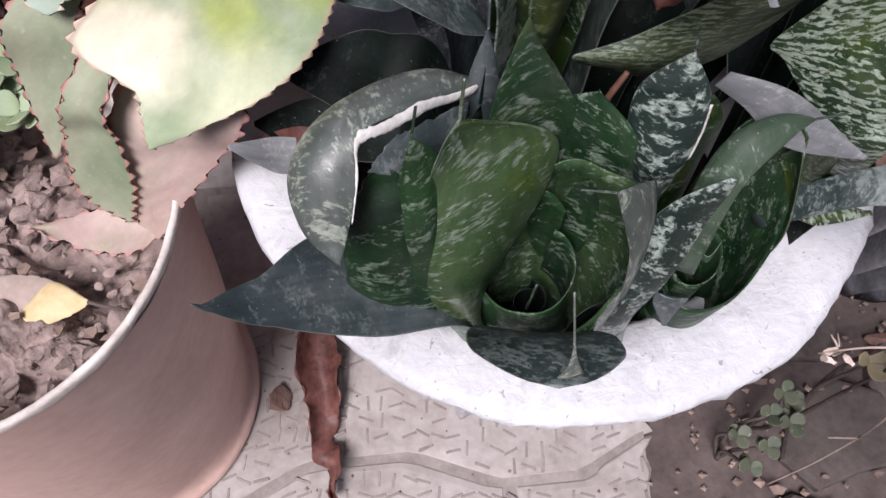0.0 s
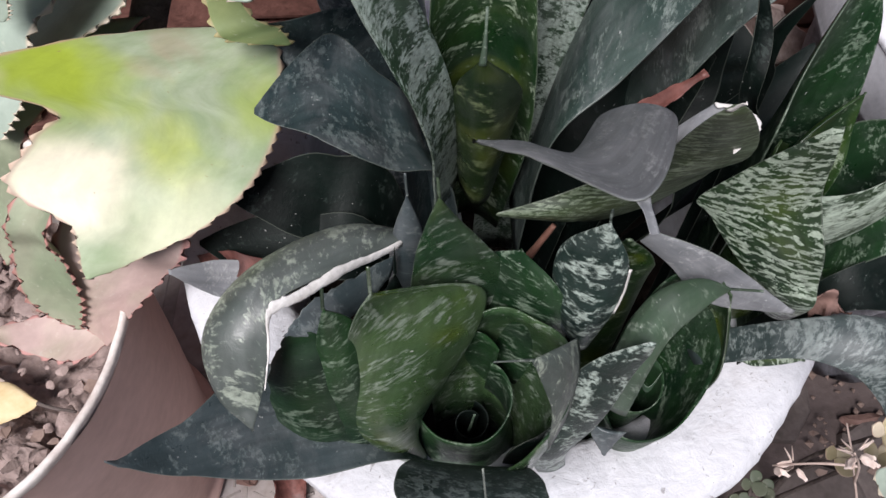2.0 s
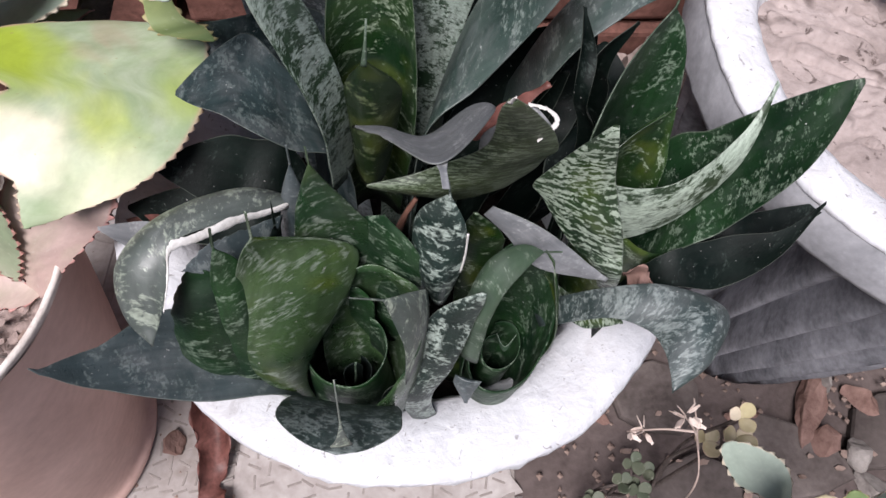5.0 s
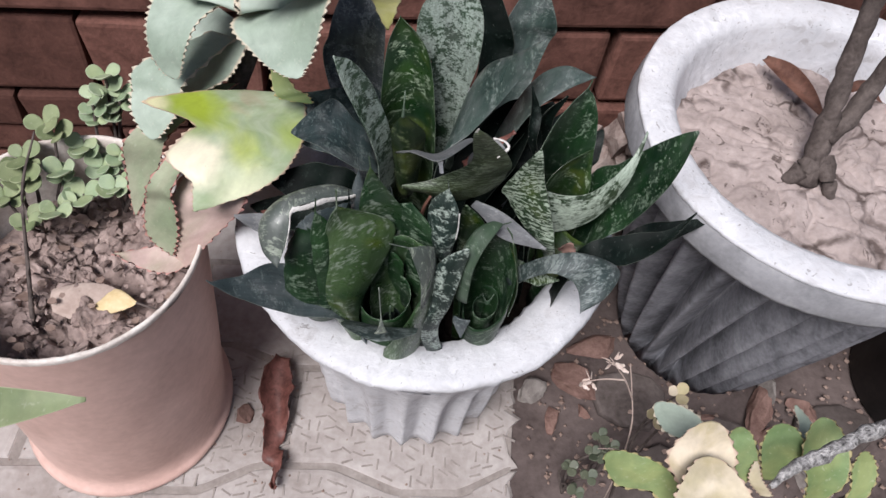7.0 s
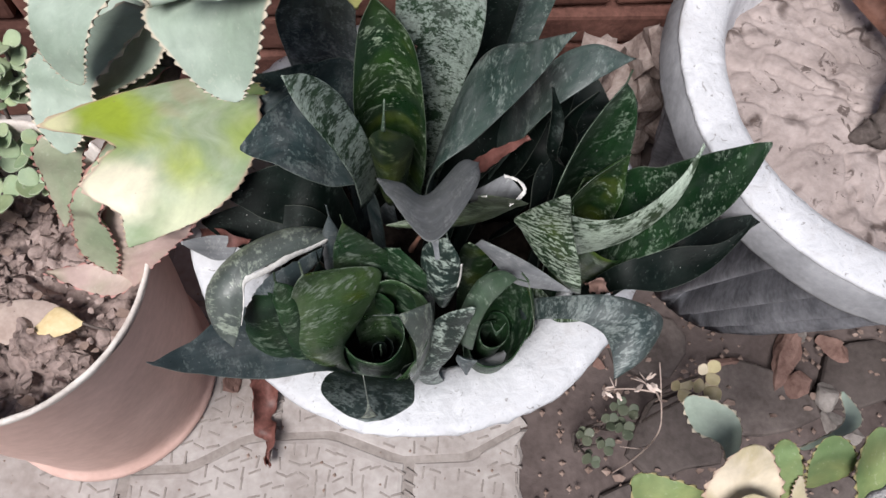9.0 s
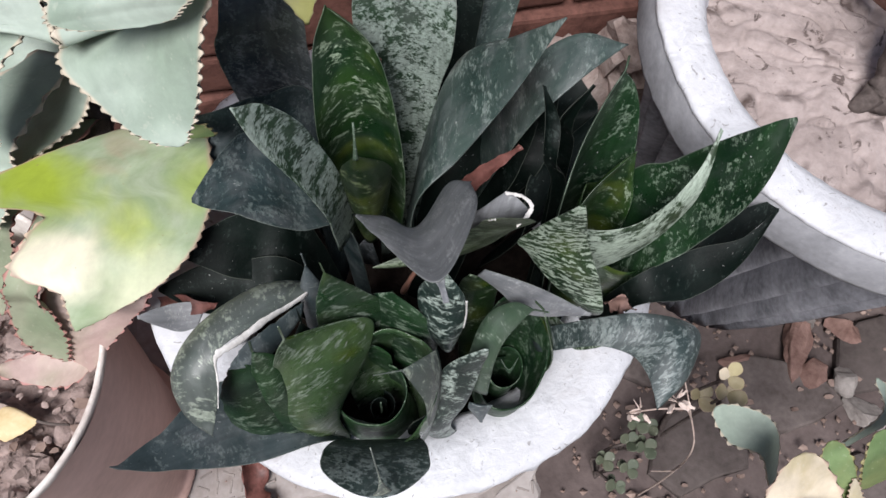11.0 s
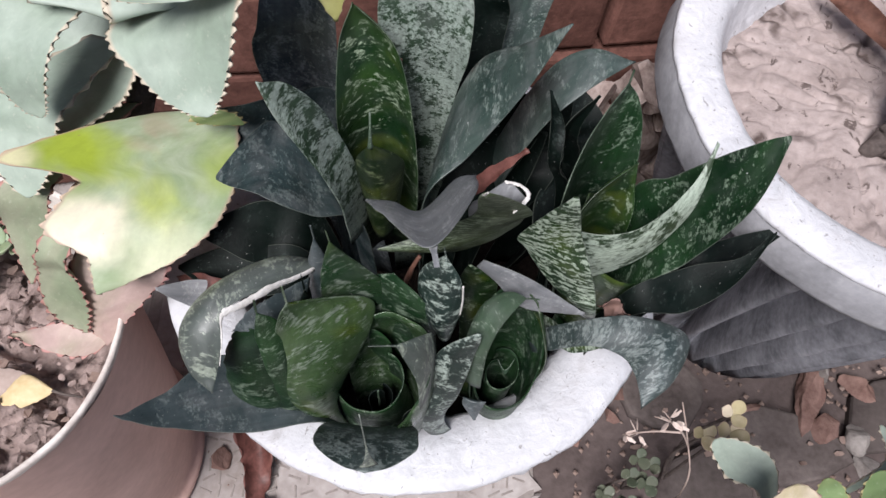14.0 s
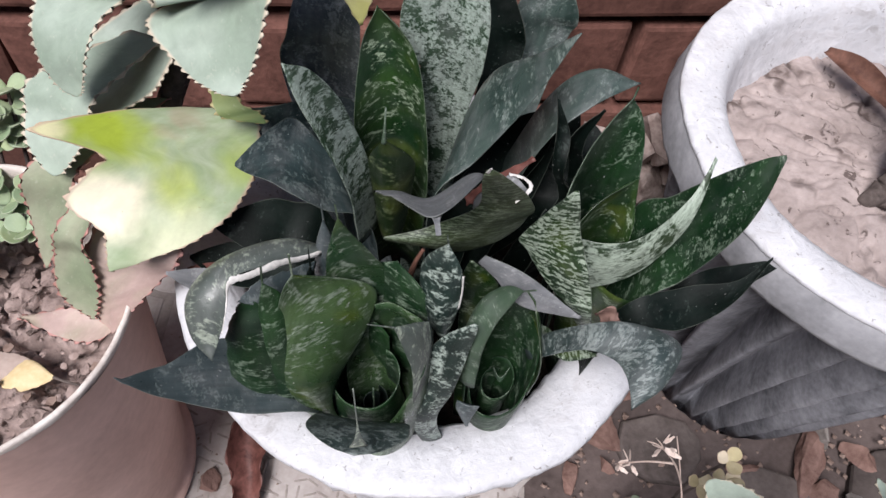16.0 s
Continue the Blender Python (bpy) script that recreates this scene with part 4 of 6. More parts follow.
# the rosette beside the grey planter
B = snake_plant((0.205, 0.205, Z0), "snake plant rosette with pale banded leaves leaning outward", [
    (((0.195, 0.2, 0.28), (0.223, 0.218, 0.435), (0.245, 0.218, 0.474), (0.266, 0.218, 0.519), (0.28, 0.228, 0.547)),
     (0.016, 0.0313, 0.0268, 0.0183, 0), ((0.11, -0.94, -0.32), (0.11, -0.94, -0.32), (0.22, -0.88, -0.43), (0.19, -0.85, -0.49), (0.19, -0.85, -0.49)), "snake_deep", dict(cup=0.25, across=True)),
    (((0.178, 0.212, 0.28), (0.17, 0.233, 0.46), (0.156, 0.231, 0.512), (0.154, 0.244, 0.532), (0.148, 0.252, 0.55)),
     (0.006, 0.0045, 0.0051, 0.0052, 0), ((0.99, 0.11, 0), (0.99, 0.11, 0), (0.78, -0.39, -0.49), (0.87, 0.1, -0.48), (0.87, 0.1, -0.48)), "snake_shaded", dict(cup=0.5, across=True)),
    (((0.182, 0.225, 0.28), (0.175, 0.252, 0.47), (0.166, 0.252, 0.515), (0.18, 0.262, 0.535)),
     (0.006, 0.0047, 0.0076, 0), ((0.85, -0.53, 0), (0.85, -0.53, 0), (0.73, 0.2, -0.66), (0.73, 0.2, -0.66)), "snake_shaded", dict(cup=0.4, across=True)),
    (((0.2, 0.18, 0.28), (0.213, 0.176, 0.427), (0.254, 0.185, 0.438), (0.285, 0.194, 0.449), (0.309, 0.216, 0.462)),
     (0.012, 0.0084, 0.0153, 0.0095, 0), ((0, -0.95, -0.3), (0, -0.95, -0.3), (-0.13, -0.98, -0.16), (-0.31, -0.94, -0.1), (-0.31, -0.94, -0.1)), "snake_shaded", dict(cup=0.2, across=True)),
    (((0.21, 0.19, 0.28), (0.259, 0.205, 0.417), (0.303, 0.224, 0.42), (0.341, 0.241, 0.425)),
     (0.012, 0.0094, 0.0131, 0), ((0.05, -0.96, -0.27), (0.05, -0.96, -0.27), (-0.3, -0.95, 0), (-0.3, -0.95, 0)), "snake_shaded", dict(cup=0.2, across=True)),
    (((0.179, 0.191, 0.47), (0.196, 0.192, 0.471), (0.213, 0.196, 0.479), (0.227, 0.202, 0.5), (0.236, 0.212, 0.52), (0.242, 0.228, 0.54)),
     (0.0222, 0.0202, 0.016, 0.0096, 0.0038, 0), ((0.36, -0.25, -0.9), (0.32, -0.12, -0.94), (0.34, -0.09, -0.93), (0.52, -0.16, -0.84), (0.66, -0.53, -0.53), (0.66, -0.53, -0.53)), "snake_vein", dict(cup=-0.08, thick=0.002, across=True)),
    (((0.186, 0.163, 0.44), (0.175, 0.155, 0.475), (0.167, 0.161, 0.485), (0.156, 0.171, 0.5), (0.15, 0.179, 0.512), (0.154, 0.177, 0.561)),
     (0.005, 0.0076, 0.0133, 0.0213, 0.0217, 0), ((0.79, -0.46, 0.4), (0.79, -0.46, 0.4), (0.83, -0.41, 0.38), (0.75, -0.54, 0.38), (0.69, -0.44, 0.58), (0.69, -0.44, 0.58)), "snake_pale", dict(cup=-0.1, thick=0.002, tipk=0.8, across=True)),
])
add_leaf(B, "snake_deep", shell(((0.175, 0.205, 0.36), (0.158, 0.200, 0.500), (0.166, 0.222, 0.533), (0.180, 0.244, 0.543)), ((0.190, 0.247, 0.36), (0.184, 0.240, 0.470), (0.187, 0.247, 0.515), (0.191, 0.256, 0.535)), ((0.215, 0.225, 0.36), (0.212, 0.235, 0.470), (0.209, 0.250, 0.515), (0.203, 0.259, 0.535)), (0.1944, 0.263, 0.5457), (0.1975, 0.271, 0.548), seed=26))
add_leaf(B, "snake_green", shell(((0.178, 0.200, 0.36), (0.170, 0.203, 0.465), (0.180, 0.216, 0.496)), ((0.195, 0.234, 0.36), (0.193, 0.228, 0.462), (0.197, 0.231, 0.493)), ((0.212, 0.213, 0.36), (0.214, 0.220, 0.455), (0.211, 0.232, 0.487)), (0.209, 0.238, 0.503), seed=27))
add_roll(B, "snake_green", (0.208, 0.218), 0.016, 0.026, 0.33, 0.465, 0.6, 6.4, 0.35, 0.012)

# the front rosette
D = snake_plant((0.058, 0.138, Z0), "rose-shaped snake plant rosette with a rolled cup of leaves", [
    (((0.045, 0.118, 0.28), (0.012, 0.125, 0.388), (-0.03, 0.114, 0.425), (-0.059, 0.097, 0.449), (-0.077, 0.088, 0.468)),
     (0.014, 0.024, 0.0264, 0.0104, 0), ((-0.54, 0.83, -0.1), (-0.54, 0.83, -0.1), (-0.45, 0.89, 0), (-0.39, 0.92, 0.1), (-0.39, 0.92, 0.1)), "snake_slate", dict(cup=0.1, spike=(-0.08, 0.088, 0.472), across=True)),
    (((0.056, 0.107, 0.372), (0.053, 0.1005, 0.405), (0.051, 0.0905, 0.425), (0.051, 0.077, 0.441), (0.052, 0.0645, 0.4515)),
     (0.016, 0.0265, 0.0316, 0.0274, 0), ((-0.99, 0.07, -0.09), (-0.99, 0.07, -0.09), (-0.97, 0.11, -0.24), (-0.99, 0.07, -0.15), (-0.99, 0.07, -0.15)), "snake_frost", dict(cup=0.08, tipk=0.5, across=True)),
    (((0.09, 0.12, 0.28), (0.083, 0.112, 0.39), (0.098, 0.122, 0.41), (0.1, 0.135, 0.43)),
     (0.01, 0.0112, 0.009, 0), ((0.98, 0.18, 0), (0.98, 0.18, 0), (0.94, 0.33, 0), (0.94, 0.33, 0)), "snake_shaded", dict(cup=-0.1, across=True)),
])
# the broad petal-like leaf that wraps the cup
add_leaf(D, "snake_dash", shell(((0.020, 0.124, 0.345), (-0.003, 0.119, 0.415), (-0.002, 0.124, 0.465), (0.006, 0.129, 0.508)), ((0.028, 0.112, 0.345), (0.014, 0.109, 0.418), (0.023, 0.127, 0.474), (0.024, 0.140, 0.503)), ((0.036, 0.114, 0.345), (0.030, 0.121, 0.398), (0.0515, 0.146, 0.456), (0.0500, 0.155, 0.482)), (0.0122, 0.1335, 0.522), (0.0125, 0.1331, 0.5436), seed=1))
# the outer leaf of the cup, its turned-in tip, the inner leaf rolled to a cone, and the young leaves inside it
add_leaf(D, "snake_dash", sheath((0.058, 0.122), ((140, 0.026, 0.440), (115, 0.0265, 0.462), (85, 0.030, 0.468), (55, 0.031, 0.466), (20, 0.030, 0.474), (-15, 0.029, 0.462), (-45, 0.0265, 0.435), (-75, 0.024, 0.395), (-100, 0.022, 0.365)), 0.32, 0.023, belly=0.004))
add_leaf(D, "snake_ash", shell(((0.087, 0.135, 0.483), (0.079, 0.1285, 0.492), (0.070, 0.1225, 0.497)), ((0.0885, 0.120, 0.463), (0.0815, 0.121, 0.486), (0.0695, 0.1208, 0.497)), ((0.082, 0.103, 0.437), (0.0785, 0.111, 0.467), (0.069, 0.1195, 0.494)), (0.066, 0.1205, 0.499), (0.053, 0.117, 0.5066), thick=0.0016, nu=16, seed=2))
add_leaf(D, "snake_deep", sheath((0.055, 0.131), ((60, 0.0165, 0.436), (91, 0.0185, 0.446), (120, 0.022, 0.440), (150, 0.0255, 0.418), (180, 0.0265, 0.400), (216, 0.0225, 0.392), (250, 0.0185, 0.392), (290, 0.0170, 0.396), (330, 0.0165, 0.402), (365, 0.0165, 0.408), (400, 0.0160, 0.414), (425, 0.0150, 0.418)), 0.32, 0.030))
# rolled leaf in the pit, the pit's shade painted in its near-black colour
add_leaf(D, "snake_shaded", sheath((0.056, 0.130), ((80, 0.0105, 0.370), (20, 0.0095, 0.367), (-50, 0.0080, 0.364), (-120, 0.0075, 0.363), (-200, 0.0070, 0.365), (-280, 0.0055, 0.369), (-330, 0.0042, 0.374)), 0.31, 0.006, thick=0.0014, nv=48))
add_leaf(D, "snake_silver", shell(((0.0551, 0.129, 0.352), (0.0550, 0.128, 0.380)), ((0.0558, 0.128, 0.352), (0.0555, 0.127, 0.380)), ((0.0565, 0.129, 0.352), (0.0560, 0.128, 0.380)), (0.0556, 0.1267, 0.396), nu=8, nv=6, thick=0.001))
# the pointed leaves behind the cup
add_leaf(D, "snake_dash", shell(((0.035, 0.160, 0.38), (0.025, 0.155, 0.455), (0.0255, 0.155, 0.500), (0.0290, 0.157, 0.524)), ((0.055, 0.158, 0.39), (0.050, 0.157, 0.460), (0.0400, 0.1555, 0.507), (0.0345, 0.157, 0.528)), ((0.082, 0.168, 0.38), (0.077, 0.165, 0.445), (0.0560, 0.162, 0.495), (0.0410, 0.161, 0.522)), (0.0330, 0.159, 0.541), (0.0322, 0.1585, 0.553), seed=3))
add_leaf(D, "snake_deep", shell(((0.052, 0.168, 0.38), (0.047, 0.166, 0.45), (0.051, 0.165, 0.487)), ((0.075, 0.148, 0.38), (0.072, 0.151, 0.455), (0.0675, 0.1565, 0.487)), ((0.094, 0.150, 0.38), (0.090, 0.150, 0.45), (0.0825, 0.153, 0.482)), (0.0646, 0.1627, 0.499), seed=4))
add_leaf(D, "snake_blotch", shell(((0.093, 0.144, 0.448), (0.0805, 0.155, 0.474), (0.0795, 0.165, 0.498)), ((0.096, 0.1425, 0.449), (0.0915, 0.145, 0.476), (0.0905, 0.155, 0.504)), ((0.099, 0.145, 0.449), (0.1025, 0.148, 0.480), (0.1015, 0.154, 0.507)), (0.092, 0.163, 0.522), (0.0908, 0.1631, 0.530), thick=0.0018, seed=5))
add_leaf(D, "dry_pale", shell(((0.1022, 0.1475, 0.478), (0.1026, 0.150, 0.492)), ((0.1028, 0.1472, 0.478), (0.1032, 0.1497, 0.492)), ((0.1032, 0.1482, 0.478), (0.1036, 0.1507, 0.492)), (0.1025, 0.153, 0.505), thick=0.0008, nu=14, nv=4, torn=0.0006, seed=2), "dry_margin", "bleached, torn leaf margin")
add_leaf(D, "snake_slate", shell(((0.066, 0.172, 0.452), (0.073, 0.160, 0.470)), ((0.071, 0.166, 0.450), (0.079, 0.155, 0.469)), ((0.078, 0.166, 0.446), (0.086, 0.151, 0.462)), (0.090, 0.146, 0.452), thick=0.0016, nu=14, seed=6))
# narrow leaves between the broad one and the arched one
add_leaf(D, "snake_deep", shell(((-0.022, 0.126, 0.37), (-0.030, 0.116, 0.42), (-0.028, 0.121, 0.465), (-0.021, 0.127, 0.488)), ((-0.008, 0.118, 0.37), (-0.014, 0.108, 0.425), (-0.015, 0.118, 0.475), (-0.014, 0.127, 0.492)), ((0.010, 0.124, 0.37), (0.002, 0.114, 0.42), (-0.002, 0.124, 0.47), (-0.006, 0.129, 0.49)), (-0.014, 0.130, 0.500), torn=0.0012, seed=7))
add_leaf(D, "snake_deep", shell(((-0.010, 0.112, 0.40), (-0.010, 0.121, 0.455), (-0.008, 0.127, 0.490)), ((0.004, 0.109, 0.405), (0.0, 0.118, 0.462), (-0.002, 0.126, 0.496)), ((0.022, 0.118, 0.40), (0.012, 0.127, 0.465), (0.006, 0.131, 0.502)), (-0.003, 0.1295, 0.518), (-0.0017, 0.1297, 0.534), seed=8))
add_leaf(D, "snake_shaded", shell(((0.010, 0.142, 0.42), (0.012, 0.143, 0.48)), ((0.018, 0.137, 0.42), (0.0175, 0.140, 0.485)), ((0.028, 0.146, 0.42), (0.024, 0.146, 0.482)), (0.0195, 0.144, 0.516), (0.0196, 0.144, 0.534), seed=9))
add_leaf(D, "snake_slate", shell(((0.014, 0.168, 0.43), (0.0165, 0.169, 0.49)), ((0.022, 0.163, 0.43), (0.0225, 0.166, 0.494)), ((0.032, 0.169, 0.43), (0.029, 0.169, 0.49)), (0.0225, 0.1715, 0.521), (0.0218, 0.172, 0.5335), thick=0.0018, seed=10))
# the arched, half-dead leaf with its torn inner half
add_leaf(D, "snake_ash", shell(((0.027, 0.178, 0.478), (-0.004, 0.172, 0.493), (-0.032, 0.150, 0.502), (-0.044, 0.126, 0.503), (-0.040, 0.108, 0.492)), ((0.024, 0.172, 0.490), (0.000, 0.162, 0.506), (-0.026, 0.141, 0.514), (-0.034, 0.122, 0.511), (-0.033, 0.107, 0.496)), ((0.0203, 0.166, 0.4934), (0.001, 0.149, 0.507), (-0.0200, 0.131, 0.5155), (-0.0205, 0.117, 0.506), (-0.024, 0.106, 0.494)), (-0.0268, 0.0968, 0.4869), thick=0.0018, nu=40, seed=11))
add_leaf(D, "dry_pale", shell(((0.0215, 0.1672, 0.4940), (0.004, 0.1520, 0.5070), (-0.012, 0.1378, 0.5138), (-0.0208, 0.1300, 0.5165), (-0.0210, 0.1195, 0.509)), ((0.0205, 0.1657, 0.4937), (0.0035, 0.1500, 0.5058), (-0.0110, 0.1362, 0.5128), (-0.0200, 0.1288, 0.5155), (-0.0205, 0.1186, 0.5083)), ((0.0197, 0.1648, 0.4925), (0.0030, 0.1490, 0.5040), (-0.0105, 0.1354, 0.5110), (-0.0196, 0.1284, 0.5142), (-0.0205, 0.1184, 0.5075)), (-0.0225, 0.108, 0.497), thick=0.0009, nu=60, nv=6, torn=0.0010, seed=5), "dry_margin", "bleached, torn leaf margin")
add_leaf(D, "snake_slate", shell(((0.018, 0.163, 0.490), (0.002, 0.148, 0.499), (-0.010, 0.137, 0.503)), ((0.017, 0.159, 0.486), (0.004, 0.144, 0.492), (-0.007, 0.133, 0.496)), ((0.016, 0.157, 0.482), (0.006, 0.142, 0.486), (-0.004, 0.131, 0.490)), (-0.018, 0.126, 0.500), thick=0.0010, nu=40, nv=8, torn=0.0014, seed=6), "dry_margin", "grey shrivelled inner half of the torn leaf")
# the upturned tip of the front leaf
add_leaf(D, "snake_ash", shell(((0.0495, 0.0655, 0.4615), (0.0522, 0.0675, 0.4685)), ((0.0545, 0.0655, 0.4630), (0.0543, 0.0690, 0.4705)), ((0.0590, 0.0670, 0.4610), (0.0562, 0.0690, 0.4690)), (0.0533, 0.0730, 0.478), (0.0500, 0.0842, 0.4985), thick=0.0014, nu=12, nv=8, seed=3))

# the small front rosette
E = snake_plant((0.142, 0.140, Z0), "small young snake plant rosette beside the front one", [
    (((0.125, 0.158, 0.28), (0.118, 0.175, 0.43), (0.115, 0.176, 0.465), (0.108, 0.173, 0.49)),
     (0.008, 0.0116, 0.0105, 0), ((0.99, 0.13, 0), (0.99, 0.13, 0), (1, -0.09, 0), (1, -0.09, 0)), "snake_green", dict(cup=-0.2, across=True)),
    (((0.113, 0.172, 0.495), (0.128, 0.163, 0.495), (0.144, 0.155, 0.487), (0.163, 0.153, 0.478), (0.1755, 0.1515, 0.4735)),
     (0.0043, 0.0082, 0.0090, 0.0041, 0), ((-0.35, 0, -0.94), (-0.65, 0, -0.76), (-0.74, -0.42, -0.53), (-0.49, -0.49, -0.73), (-0.49, -0.49, -0.73)), "snake_grey", dict(cup=-0.1, thick=0.002, across=True)),
    (((0.15, 0.14, 0.28), (0.159, 0.163, 0.407), (0.177, 0.15, 0.43), (0.192, 0.142, 0.445)),
     (0.008, 0.0107, 0.0071, 0), ((0.28, -0.93, -0.23), (0.28, -0.93, -0.23), (0.14, -0.99, 0), (0.14, -0.99, 0)), "snake_pale", dict(cup=0.1, across=True)),
    (((0.118, 0.118, 0.28), (0.092, 0.108, 0.385), (0.096, 0.116, 0.429), (0.101, 0.126, 0.467), (0.112, 0.1305, 0.492)),
     (0.006, 0.0078, 0.0098, 0.0105, 0), ((0.97, 0.26, 0), (0.97, 0.26, 0), (0.99, -0.05, -0.1), (0.95, -0.1, -0.29), (0.95, -0.1, -0.29)), "snake_blotch", dict(cup=-0.12, tipk=0.6, across=True)),
    (((0.118, 0.120, 0.40), (0.117, 0.1175, 0.392), (0.1195, 0.1130, 0.379)),
     (0.0075, 0.0062, 0), ((-0.98, 0.21, 0), (-0.98, 0.21, 0), (-0.98, 0.21, 0)), "snake_slate", dict(cup=-0.2, across=True)),
])
add_leaf(E, "snake_deep", sheath((0.138, 0.141), ((205, 0.026, 0.425), (170, 0.026, 0.455), (135, 0.024, 0.478), (100, 0.022, 0.487), (60, 0.020, 0.478), (15, 0.0195, 0.446), (-25, 0.020, 0.420), (-65, 0.022, 0.398), (-105, 0.023, 0.385), (-140, 0.022, 0.386), (-175, 0.020, 0.400)), 0.31, 0.013))
add_leaf(E, "snake_silver", shell(((0.110, 0.128, 0.420), (0.107, 0.137, 0.455), (0.1145, 0.151, 0.482), (0.127, 0.153, 0.499)), ((0.114, 0.123, 0.425), (0.112, 0.131, 0.464), (0.118, 0.144, 0.485), (0.1295, 0.1485, 0.502)), ((0.119, 0.121, 0.425), (0.1195, 0.129, 0.458), (0.124, 0.138, 0.476), (0.132, 0.1435, 0.498)), (0.1360, 0.1445, 0.510), (0.1405, 0.1388, 0.522), thick=0.0018, seed=12))
add_leaf(E, "snake_green", shell(((0.146, 0.160, 0.40), (0.147, 0.160, 0.45)), ((0.155, 0.153, 0.40), (0.155, 0.152, 0.45)), ((0.160, 0.138, 0.38), (0.160, 0.138, 0.43)), (0.146, 0.1525, 0.486), (0.141, 0.155, 0.492), seed=13))
add_leaf(E, "snake_deep", sheath((0.138, 0.146), ((120, 0.010, 0.400), (40, 0.011, 0.396), (-40, 0.011, 0.384), (-120, 0.011, 0.376), (-200, 0.009, 0.384), (-280, 0.006, 0.390)), 0.31, 0.008, thick=0.0014, nv=48))
add_leaf(E, "snake_silver", shell(((0.134, 0.149, 0.398), (0.139, 0.142, 0.397)), ((0.1345, 0.1485, 0.396), (0.1393, 0.1412, 0.395)), ((0.135, 0.148, 0.394), (0.1396, 0.1405, 0.393)), (0.1450, 0.1480, 0.402), thick=0.001, nu=16, nv=6, seed=3))
# the broad leaf that droops over the planter's rim
add_leaf(E, "snake_frost", shell(((0.150, 0.160, 0.42), (0.182, 0.152, 0.466), (0.212, 0.148, 0.478), (0.2335, 0.1365, 0.4775), (0.222, 0.112, 0.4765)), ((0.152, 0.152, 0.42), (0.181, 0.144, 0.466), (0.205, 0.137, 0.480), (0.216, 0.126, 0.484), (0.212, 0.109, 0.480)), ((0.154, 0.146, 0.42), (0.178, 0.137, 0.460), (0.195, 0.128, 0.470), (0.200, 0.117, 0.475), (0.2015, 0.106, 0.476)), (0.2019, 0.0960, 0.4752), thick=0.0018, nu=36, seed=14))

# ---------------------------------------------------------------- the large succulent in the terracotta pot
def succulent(loc, label, leaves, stems, name="kalanchoe", category="succulent"):
    th = empty(name, loc, label, category)
    inv = Matrix.Translation(-Vector(loc))
    for k, (pts, rad) in enumerate(stems):
        bm = tube(pts, rad, 8, 0.2, k)
        bm.transform(inv)
        part("stem", bm, M["kal_pink" if k else "stem"], th)
    for k, (pts, half, face, mat, kw) in enumerate(leaves):
        bm = blade(pts, half, face, seed=40 + k, **kw)
        bm.transform(inv)
        part("leaf", bm, M[mat], th)
    return th


